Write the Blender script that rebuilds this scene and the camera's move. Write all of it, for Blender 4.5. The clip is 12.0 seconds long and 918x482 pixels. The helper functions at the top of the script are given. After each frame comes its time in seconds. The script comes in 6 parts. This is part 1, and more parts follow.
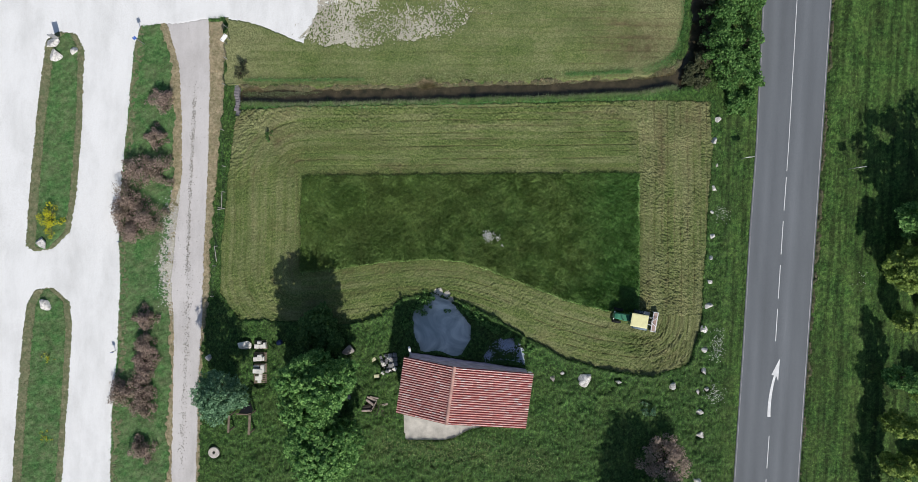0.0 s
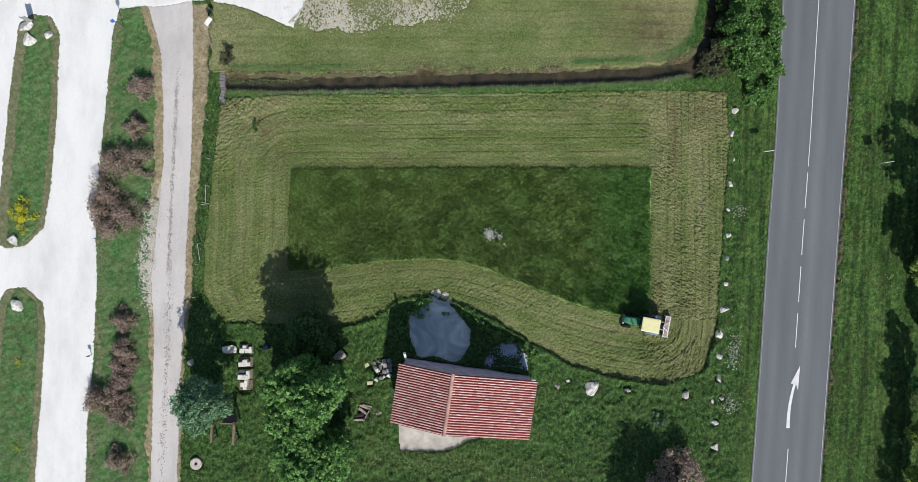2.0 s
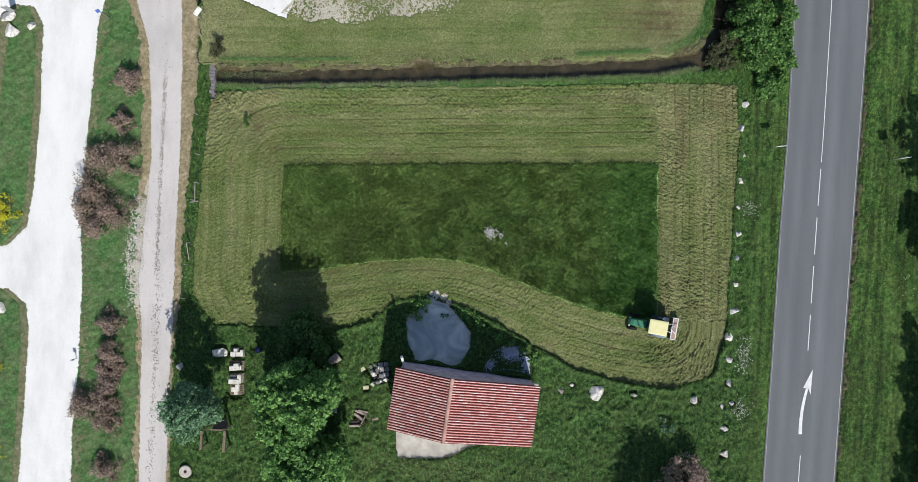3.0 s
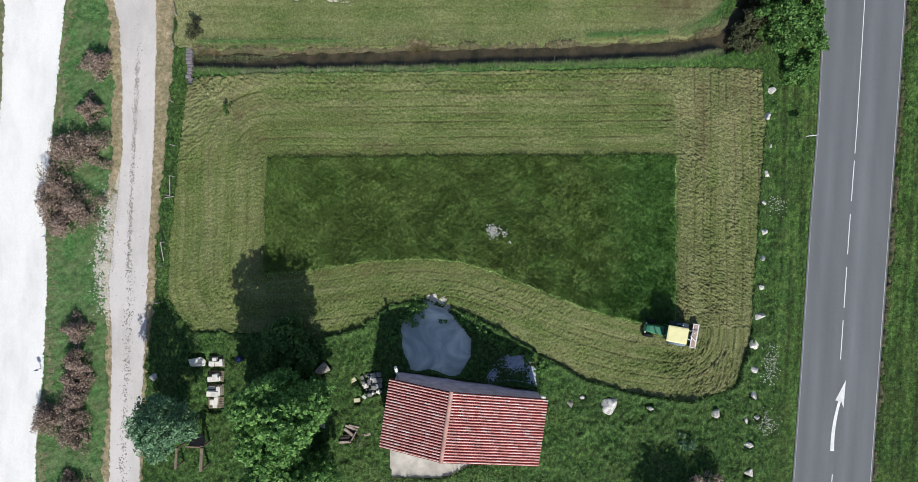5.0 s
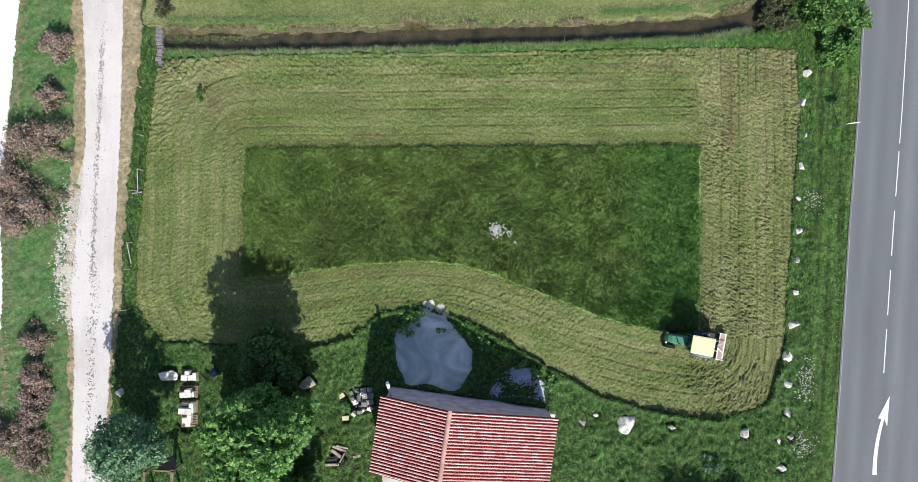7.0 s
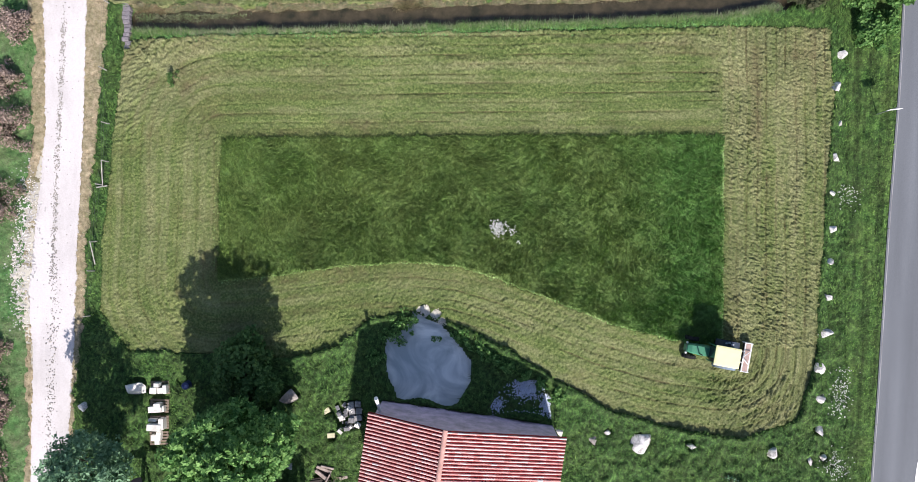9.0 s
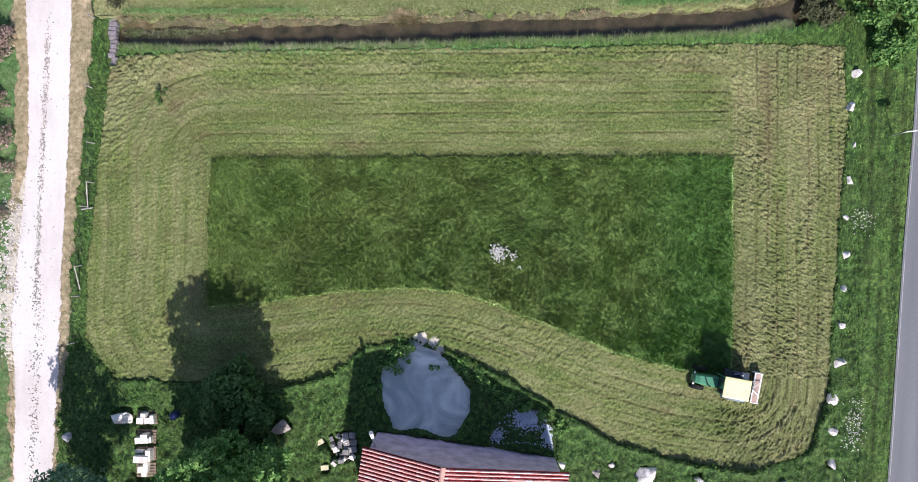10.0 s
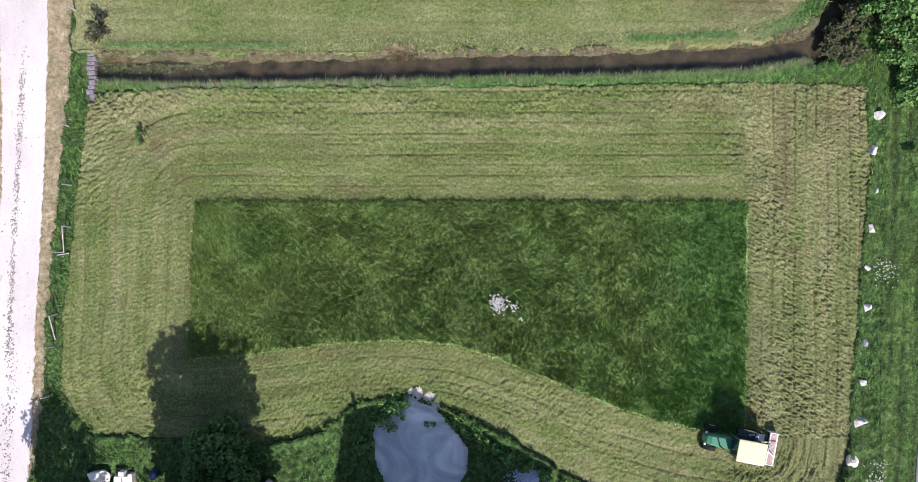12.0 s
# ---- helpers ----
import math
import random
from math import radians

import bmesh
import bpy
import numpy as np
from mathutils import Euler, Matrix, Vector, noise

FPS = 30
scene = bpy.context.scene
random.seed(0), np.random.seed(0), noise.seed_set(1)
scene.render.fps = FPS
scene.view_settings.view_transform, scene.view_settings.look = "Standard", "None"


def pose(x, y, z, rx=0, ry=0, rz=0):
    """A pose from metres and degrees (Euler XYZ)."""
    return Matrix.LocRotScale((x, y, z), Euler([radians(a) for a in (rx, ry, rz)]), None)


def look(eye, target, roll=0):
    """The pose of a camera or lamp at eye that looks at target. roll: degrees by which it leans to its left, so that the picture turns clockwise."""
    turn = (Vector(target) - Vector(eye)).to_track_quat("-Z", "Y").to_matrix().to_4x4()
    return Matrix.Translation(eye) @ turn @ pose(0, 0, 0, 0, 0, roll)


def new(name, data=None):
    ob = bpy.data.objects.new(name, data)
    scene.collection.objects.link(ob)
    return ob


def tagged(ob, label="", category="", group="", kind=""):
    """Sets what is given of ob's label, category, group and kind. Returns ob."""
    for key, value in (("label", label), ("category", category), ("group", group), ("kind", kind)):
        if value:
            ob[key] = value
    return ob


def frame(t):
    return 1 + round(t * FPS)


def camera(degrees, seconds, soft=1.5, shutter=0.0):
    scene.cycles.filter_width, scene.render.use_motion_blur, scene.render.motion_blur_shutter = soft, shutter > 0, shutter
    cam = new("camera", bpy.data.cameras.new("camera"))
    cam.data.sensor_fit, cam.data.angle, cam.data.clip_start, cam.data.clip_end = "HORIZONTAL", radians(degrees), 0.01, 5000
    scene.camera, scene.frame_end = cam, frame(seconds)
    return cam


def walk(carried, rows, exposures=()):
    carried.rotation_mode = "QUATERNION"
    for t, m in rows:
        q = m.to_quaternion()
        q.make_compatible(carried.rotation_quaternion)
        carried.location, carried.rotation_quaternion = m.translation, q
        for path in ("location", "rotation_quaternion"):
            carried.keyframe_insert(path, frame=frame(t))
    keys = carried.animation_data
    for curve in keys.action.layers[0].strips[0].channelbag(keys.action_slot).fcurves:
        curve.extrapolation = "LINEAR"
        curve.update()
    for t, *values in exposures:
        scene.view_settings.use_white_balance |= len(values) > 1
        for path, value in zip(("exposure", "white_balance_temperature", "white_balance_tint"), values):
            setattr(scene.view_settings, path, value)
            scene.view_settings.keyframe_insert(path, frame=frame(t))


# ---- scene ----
cam = camera(68.0, 12.0, 0.8)
# seconds, x, y, z, then tilts and turn in degrees
PATH = [
    (0.0, 0.62, -0.25, 60.74, 0.17, 0.52, 0.0), (0.5, 0.63, -0.28, 59.87, 0.18, 0.52, 0.11),
    (1.0, 0.64, -0.32, 58.93, 0.19, 0.53, 0.18), (1.5, 0.64, -0.35, 57.95, 0.18, 0.53, 0.23),
    (2.0, 0.60, -0.37, 56.97, 0.16, 0.48, 0.24), (2.5, 0.56, -0.37, 55.93, 0.12, 0.43, 0.24),
    (3.0, 0.56, -0.38, 54.83, 0.09, 0.42, 0.23), (5.0, 0.60, -0.49, 50.16, 0.13, 0.47, 0.19),
    (5.5, 0.58, -0.49, 48.89, 0.15, 0.47, 0.18), (6.0, 0.57, -0.48, 47.63, 0.15, 0.50, 0.16),
    (6.5, 0.62, -0.46, 46.38, 0.13, 0.55, 0.14), (7.0, 0.72, -0.45, 45.15, 0.11, 0.65, 0.14),
    (9.0, 0.95, -0.45, 40.89, 0.05, 0.83, 0.20), (9.5, 0.95, -0.36, 39.96, 0.02, 0.82, 0.24),
    (9.75, 0.96, 0.18, 39.66, 0.0, 0.82, 0.27), (10.0, 0.98, 1.05, 39.38, -0.03, 0.82, 0.31),
    (10.25, 1.01, 2.34, 39.10, -0.04, 0.83, 0.34), (10.4, 1.03, 3.05, 38.93, -0.04, 0.83, 0.36),
    (10.6, 1.03, 3.42, 38.62, -0.02, 0.84, 0.38), (11.0, 1.01, 3.44, 37.80, 0.06, 0.86, 0.46),
    (11.5, 1.06, 3.63, 37.34, 0.05, 0.90, 0.52), (12.0, 1.11, 3.69, 37.16, 0.05, 0.91, 0.55),
]
# seconds, stops, white balance
EXPOSURES = [(0.0, -0.25, 6440, 9), (3.0, -0.08, 6440, 8.8), (5.0, -0.05, 6440, 8.8), (6.0, 0.06, 6460, 8.5), (7.0, 0.35, 6460, 9.5), (9.0, 0.51, 6410, 16.8), (12.0, 0.54, 6350, 22)]
walk(cam, [(t, pose(x, y, z, rx, ry, rz)) for t, x, y, z, rx, ry, rz in PATH], EXPOSURES)

# ---------------------------------------------------------------- light
SUN_FROM = Vector((0.30, -1.13, 1.0)).normalized()
world = bpy.data.worlds.new("world")
scene.world = world
world.use_nodes = True
wn = world.node_tree
sky = wn.nodes.new("ShaderNodeTexSky")
sky.sky_type = "NISHITA"
sky.sun_disc = False
sky.sun_elevation = math.asin(SUN_FROM.z)
sky.sun_rotation = math.atan2(SUN_FROM.x, SUN_FROM.y)
wn.links.new(sky.outputs[0], wn.nodes["Background"].inputs[0])
wn.nodes["Background"].inputs[1].default_value = 0.106
sun = new("sun", bpy.data.lights.new("sun", "SUN"))
sun.data.energy = 4.85
sun.data.angle = radians(0.53)
sun.data.color = (1.0, 0.955, 0.88)
sun.matrix_world = look(SUN_FROM * 80, (0, 0, 0))


# ---------------------------------------------------------------- helpers
def vnoise(x, y, size, seed=0):
    """Smooth value noise from 0 to 1 with bumps about size metres wide."""
    u, v = np.asarray(x) / size + 517.3, np.asarray(y) / size + 391.7
    i, j = np.floor(u).astype(np.int64), np.floor(v).astype(np.int64)
    a, b = u - i, v - j
    a, b = a * a * (3 - 2 * a), b * b * (3 - 2 * b)

    def h(p, q):
        k = (p * 374761393 + q * 668265263 + seed * 974634777) & 0xFFFFFFFF
        k = ((k ^ (k >> 13)) * 1274126177) & 0xFFFFFFFF
        return ((k ^ (k >> 16)) & 0xFFFF) / 65535.0

    return (h(i, j) * (1 - a) + h(i + 1, j) * a) * (1 - b) + (h(i, j + 1) * (1 - a) + h(i + 1, j + 1) * a) * b


def inside(poly, x, y):
    r = np.zeros(np.shape(x), bool)
    n = len(poly)
    for k in range(n):
        (x0, y0), (x1, y1) = poly[k], poly[(k + 1) % n]
        if y0 == y1:
            continue
        r ^= ((y0 > y) != (y1 > y)) & (x < (x1 - x0) * (y - y0) / (y1 - y0) + x0)
    return r


def away(line, x, y, closed=False):
    """Distance to a polyline."""
    best = np.full(np.shape(x), 1e9)
    n = len(line)
    for k in range(n if closed else n - 1):
        (x0, y0), (x1, y1) = line[k], line[(k + 1) % n]
        dx, dy = x1 - x0, y1 - y0
        s = np.clip(((x - x0) * dx + (y - y0) * dy) / (dx * dx + dy * dy), 0, 1)
        best = np.minimum(best, np.hypot(x - x0 - s * dx, y - y0 - s * dy))
    return best


def along(line, y):
    """x of a line that runs up the plan, carried on straight past its ends."""
    pts = sorted((b, a) for a, b in line)
    ys, xs = [p[0] for p in pts], [p[1] for p in pts]
    y = np.asarray(y, float)
    r = np.interp(y, ys, xs)
    r = np.where(y < ys[0], xs[0] + (y - ys[0]) * (xs[1] - xs[0]) / (ys[1] - ys[0]), r)
    return np.where(y > ys[-1], xs[-1] + (y - ys[-1]) * (xs[-1] - xs[-2]) / (ys[-1] - ys[-2]), r)


def mesh_np(name, verts, faces, material, smooth=False, attrs=None):
    """A mesh from arrays: verts (n, 3), faces (m, 3) or (m, 4)."""
    me = bpy.data.meshes.new(name)
    verts, faces = np.asarray(verts, np.float32), np.asarray(faces, np.int32)
    m, k = faces.shape
    me.vertices.add(len(verts))
    me.vertices.foreach_set("co", verts.ravel())
    me.loops.add(m * k)
    me.loops.foreach_set("vertex_index", faces.ravel())
    me.polygons.add(m)
    me.polygons.foreach_set("loop_start", np.arange(0, m * k, k, dtype=np.int32))
    me.polygons.foreach_set("use_smooth", np.full(m, smooth))
    for key, values in (attrs or {}).items():
        me.attributes.new(key, "FLOAT", "POINT").data.foreach_set("value", np.asarray(values, np.float32).ravel())
    me.materials.append(material)
    me.update()
    return me


def part(name, bm, material, parent=None, label="", smooth=False):
    """Links a bmesh as one object, under parent where one is given."""
    me = bpy.data.meshes.new(name)
    for fc in bm.faces:
        fc.smooth = smooth
    bm.to_mesh(me)
    bm.free()
    me.materials.append(material)
    ob = new(name, me)
    ob.parent = parent
    if label:
        ob["label"] = label
    return ob


def box(bm, x, y, z, sx, sy, sz, m=None, bevel=0.0):
    """Adds a box with its centre at x, y, z."""
    tmp = bmesh.new()
    bmesh.ops.create_cube(tmp, size=1.0)
    bmesh.ops.scale(tmp, vec=(sx, sy, sz), verts=tmp.verts)
    if bevel:
        bmesh.ops.bevel(tmp, geom=tmp.edges[:], offset=bevel, segments=2, affect="EDGES", profile=0.5)
    bmesh.ops.translate(tmp, vec=(x, y, z), verts=tmp.verts)
    if m is not None:
        bmesh.ops.transform(tmp, matrix=m, verts=tmp.verts)
    join(bm, tmp)
    return bm


def join(bm, tmp):
    index = {v: bm.verts.new(v.co) for v in tmp.verts}
    for fc in tmp.faces:
        bm.faces.new([index[v] for v in fc.verts])
    tmp.free()


def rod(bm, a, b, r0, r1=None, sides=8):
    """Adds a tapered rod from a to b."""
    a, b = Vector(a), Vector(b)
    tmp = bmesh.new()
    bmesh.ops.create_cone(tmp, cap_ends=True, segments=sides, radius1=r0, radius2=r0 if r1 is None else r1, depth=(b - a).length)
    turn = (b - a).to_track_quat("Z", "Y").to_matrix().to_4x4()
    bmesh.ops.transform(tmp, matrix=Matrix.Translation((a + b) / 2) @ turn, verts=tmp.verts)
    join(bm, tmp)
    return bm


def wheel_shape(bm, r, w, hole, sides=24):
    """Adds a ring round the y axis with rounded shoulders."""
    prof = [(hole, -w * 0.42), (r * 0.9, -w * 0.5), (r * 0.985, -w * 0.4), (r, -w * 0.15), (r, w * 0.15), (r * 0.985, w * 0.4), (r * 0.9, w * 0.5), (hole, w * 0.42)]
    rings = []
    for k in range(sides):
        a = 2 * math.pi * k / sides
        rings.append([bm.verts.new((q * math.cos(a), s, q * math.sin(a))) for q, s in prof])
    for k in range(sides):
        p, q = rings[k], rings[(k + 1) % sides]
        for n in range(len(prof)):
            o = (n + 1) % len(prof)
            bm.faces.new((p[n], p[o], q[o], q[n]))
    return bm


def thing(name, x, y, z=0.0, turn=0.0, label="", category="", group="", kind=""):
    ob = new(name)
    ob.empty_display_size = 0.2
    ob.matrix_basis = pose(x, y, z, 0, 0, turn)
    return tagged(ob, label, category, group, kind)


# ---------------------------------------------------------------- materials
def nodes_of(name, rough=0.8, metal=0.0, spec=0.3):
    m = bpy.data.materials.new(name)
    m.use_nodes = True
    t = m.node_tree
    b = t.nodes["Principled BSDF"]
    b.inputs["Roughness"].default_value = rough
    b.inputs["Metallic"].default_value = metal
    b.inputs["Specular IOR Level"].default_value = spec
    return m, t, b


def ramp(t, source, stops):
    r = t.nodes.new("ShaderNodeValToRGB")
    e = r.color_ramp.elements
    while len(e) < len(stops):
        e.new(0.5)
    for k, (p, c) in enumerate(stops):
        e[k].position, e[k].color = p, (*c, 1)
    t.links.new(source, r.inputs[0])
    return r.outputs[0]


def noise_of(t, size, detail=4.0, rough=0.6, where=None, stretch=None):
    n = t.nodes.new("ShaderNodeTexNoise")
    n.inputs["Scale"].default_value = 1.0 / size
    n.inputs["Detail"].default_value = detail
    n.inputs["Roughness"].default_value = rough
    if where is None:
        where = t.nodes.new("ShaderNodeTexCoord").outputs["Object"]
    if stretch:
        mp = t.nodes.new("ShaderNodeMapping")
        mp.inputs["Scale"].default_value = stretch
        t.links.new(where, mp.inputs[0])
        where = mp.outputs[0]
    t.links.new(where, n.inputs["Vector"])
    return n.outputs["Fac"]


def world_place(t):
    return t.nodes.new("ShaderNodeNewGeometry").outputs["Position"]


def mix(t, a, b, fac, how="MIX"):
    m = t.nodes.new("ShaderNodeMix")
    m.data_type, m.blend_type = "RGBA", how
    for value, socket in ((fac, m.inputs["Factor"]), (a, m.inputs[6]), (b, m.inputs[7])):
        if isinstance(value, (int, float)):
            socket.default_value = value
        elif isinstance(value, tuple):
            socket.default_value = (*value, 1)
        else:
            t.links.new(value, socket)
    return m.outputs[2]


def bump(t, b, source, depth, strength=1.0):
    n = t.nodes.new("ShaderNodeBump")
    n.inputs["Strength"].default_value = strength
    n.inputs["Distance"].default_value = depth
    t.links.new(source, n.inputs["Height"])
    t.links.new(n.outputs[0], b.inputs["Normal"])


def plain(name, colour, rough=0.6, metal=0.0, spread=0.25, size=0.4, spec=0.4):
    """A surface of one colour with grime and grain."""
    m, t, b = nodes_of(name, rough, metal, spec)
    dark = tuple(c * (1 - spread) for c in colour)
    light = tuple(min(1, c * (1 + spread)) for c in colour)
    big = ramp(t, noise_of(t, size), [(0.3, dark), (0.7, light)])
    fine = ramp(t, noise_of(t, size * 0.08, 2), [(0.3, (0.8, 0.8, 0.8)), (0.7, (1, 1, 1))])
    t.links.new(mix(t, big, fine, 0.6, "MULTIPLY"), b.inputs["Base Color"])
    bump(t, b, noise_of(t, size * 0.1, 3), 0.004, 0.5)
    return m


def streaks(t, where, size, turn, long):
    """Noise drawn out along one direction of the ground."""
    mp = t.nodes.new("ShaderNodeMapping")
    mp.vector_type = "TEXTURE"
    mp.inputs["Rotation"].default_value = (0, 0, radians(turn))
    mp.inputs["Scale"].default_value = (long, 1, 1)
    t.links.new(where, mp.inputs[0])
    return noise_of(t, size, 3, 0.6, mp.outputs[0])


def grassy(name, dark, mid, light, patch=2.5, dry=None, dry_amount=0.5, thin=False, fresh=None, comb=()):
    """Grass: patches of metres, tufts of decimetres, and each blade a little different; comb: size, turn, length and depth of laid streaks."""
    m, t, b = nodes_of(name, 0.75, 0.0, 0.25)
    here = world_place(t)
    base = ramp(t, noise_of(t, 0.26, 6, 0.78, here), [(0.37, dark), (0.5, mid), (0.63, light)])
    big = ramp(t, noise_of(t, patch, 4, 0.6, here), [(0.35, (0.88, 0.9, 0.86)), (0.65, (1.1, 1.08, 1.05))])
    col = mix(t, base, big, 1.0, "MULTIPLY")
    if dry:
        f = ramp(t, noise_of(t, patch * 0.6, 6, 0.7, here), [(0.40, (0, 0, 0)), (0.68, (dry_amount,) * 3)])
        col = mix(t, col, dry, f)
    if fresh:
        a = t.nodes.new("ShaderNodeAttribute")
        a.attribute_name = "fresh"
        col = mix(t, col, ramp(t, noise_of(t, 0.30, 6, 0.75, here), [(0.32, tuple(c * 0.5 for c in fresh)), (0.68, tuple(c * 1.5 for c in fresh))]), a.outputs["Fac"])
    for size, turn, long, depth in comb:
        col = mix(t, col, ramp(t, streaks(t, here, size, turn, long), [(0.36, (1 - depth,) * 3), (0.64, (1 + depth,) * 3)]), 1.0, "MULTIPLY")
    isl = t.nodes.new("ShaderNodeNewGeometry").outputs["Random Per Island"]
    if thin:
        col = mix(t, col, ramp(t, isl, [(0.0, (0.8, 0.85, 0.75)), (0.6, (1.45, 1.45, 1.35)), (1.0, (2.3, 2.15, 1.95))]), 1.0, "MULTIPLY")
    t.links.new(col, b.inputs["Base Color"])
    if not thin:
        bump(t, b, noise_of(t, 0.10, 5, 0.75, here), 0.07, 1.0)
    return m


G_VERGE = ((0.013, 0.038, 0.009), (0.037, 0.091, 0.021), (0.094, 0.186, 0.046))
G_UNCUT = ((0.082, 0.138, 0.037), (0.118, 0.196, 0.052), (0.168, 0.258, 0.080))
MAT_GROUND = grassy("meadow_soil", *G_VERGE, patch=4.0, dry=(0.16, 0.15, 0.06), dry_amount=0.35)
MAT_VERGE = grassy("rough_grass", *G_VERGE, patch=2.6, dry=(0.10, 0.13, 0.04), dry_amount=0.3, comb=((0.16, 70, 2.2, 0.35), (0.16, 100, 2.0, 0.3)))
ROAD_STRIPES = ((0.4, 86.9, 16, 0.42), (0.25, 60, 2.0, 0.25))
G_ROADSIDE = [tuple(f * v for f, v in zip((1.07, 1.04, 1.0), c)) for c in G_VERGE]
MAT_ROADSIDE = grassy("roadside_grass", *G_ROADSIDE, patch=3.0, dry=(0.13, 0.15, 0.05), dry_amount=0.35, comb=ROAD_STRIPES)
MAT_ROADSIDE_BLADE = grassy("roadside_grass_blade", *G_ROADSIDE, patch=3.0, dry=(0.14, 0.17, 0.055), dry_amount=0.25, thin=True, comb=ROAD_STRIPES[:1])
MAT_VERGE_BLADE = grassy("rough_grass_blade", *G_VERGE, patch=2.6, dry=(0.14, 0.17, 0.055), dry_amount=0.25, thin=True)
G_STRIP = ((0.036, 0.105, 0.030), (0.072, 0.178, 0.054), (0.128, 0.255, 0.090))
MAT_STRIP = grassy("strip_grass", *G_STRIP, patch=2.2, dry=(0.19, 0.19, 0.11), dry_amount=0.7, comb=((0.4, 25, 2.0, 0.3),))
MAT_STRIP_BLADE = grassy("strip_grass_blade", *[tuple(0.85 * v for v in c) for c in G_STRIP], patch=3.0, dry=(0.14, 0.14, 0.08), dry_amount=0.5, thin=True)
FRESH = (0.102, 0.220, 0.057)
LAID = ((0.16, 40, 2.8, 0.13), (0.24, -32, 2.6, 0.11))
MAT_UNCUT = grassy("tall_grass", *G_UNCUT, patch=6.0, dry=(0.20, 0.185, 0.085), dry_amount=0.13, fresh=FRESH, comb=LAID)
MAT_UNCUT_BLADE = grassy("tall_grass_blade", *G_UNCUT, patch=6.0, dry=(0.20, 0.19, 0.095), dry_amount=0.3, thin=True, fresh=FRESH, comb=LAID)
# paler than the meadow: the sunlit rim of its edge is put into this colour
MAT_LIT_RIM = grassy("lit_edge_stem", (0.18, 0.31, 0.10), (0.25, 0.39, 0.155), (0.32, 0.46, 0.215), patch=2.0, thin=True)
MAT_LUSH = grassy("lush_grass", (0.05, 0.14, 0.045), (0.085, 0.21, 0.07), (0.13, 0.27, 0.10), patch=1.5, thin=True)
MAT_PALE = grassy("pale_bank_grass", (0.14, 0.19, 0.08), (0.20, 0.25, 0.12), (0.27, 0.31, 0.17), patch=1.2, dry=(0.17, 0.155, 0.09), dry_amount=0.8, thin=True)
MAT_HAIR = grassy("seeding_grass", (0.10, 0.11, 0.075), (0.14, 0.155, 0.10), (0.19, 0.19, 0.14), patch=1.5, dry=(0.07, 0.13, 0.04), dry_amount=0.9, thin=True)
MAT_STRAW = grassy("dry_grass", (0.24, 0.195, 0.125), (0.39, 0.32, 0.215), (0.52, 0.435, 0.31), patch=1.3, dry=(0.13, 0.145, 0.06), dry_amount=0.6)
MAT_STRAW_BLADE = grassy("dry_grass_blade", (0.17, 0.14, 0.095), (0.27, 0.225, 0.155), (0.36, 0.305, 0.22), patch=1.3, dry=(0.09, 0.11, 0.04), dry_amount=0.6, thin=True)

G_WORN = ((0.12, 0.125, 0.065), (0.20, 0.195, 0.115), (0.30, 0.275, 0.18))
MAT_WORN = grassy("worn_grass", *G_WORN, patch=1.2, dry=(0.095, 0.15, 0.06), dry_amount=0.7)
MAT_WORN_BLADE = grassy("worn_grass_blade", *[tuple(0.8 * v for v in c) for c in G_WORN], patch=1.2, dry=(0.08, 0.13, 0.05), dry_amount=0.7, thin=True)
MAT_SOIL = grassy("brown_soil", (0.060, 0.052, 0.034), (0.115, 0.100, 0.064), (0.20, 0.18, 0.12), patch=0.8, dry=(0.075, 0.10, 0.040), dry_amount=1.0)


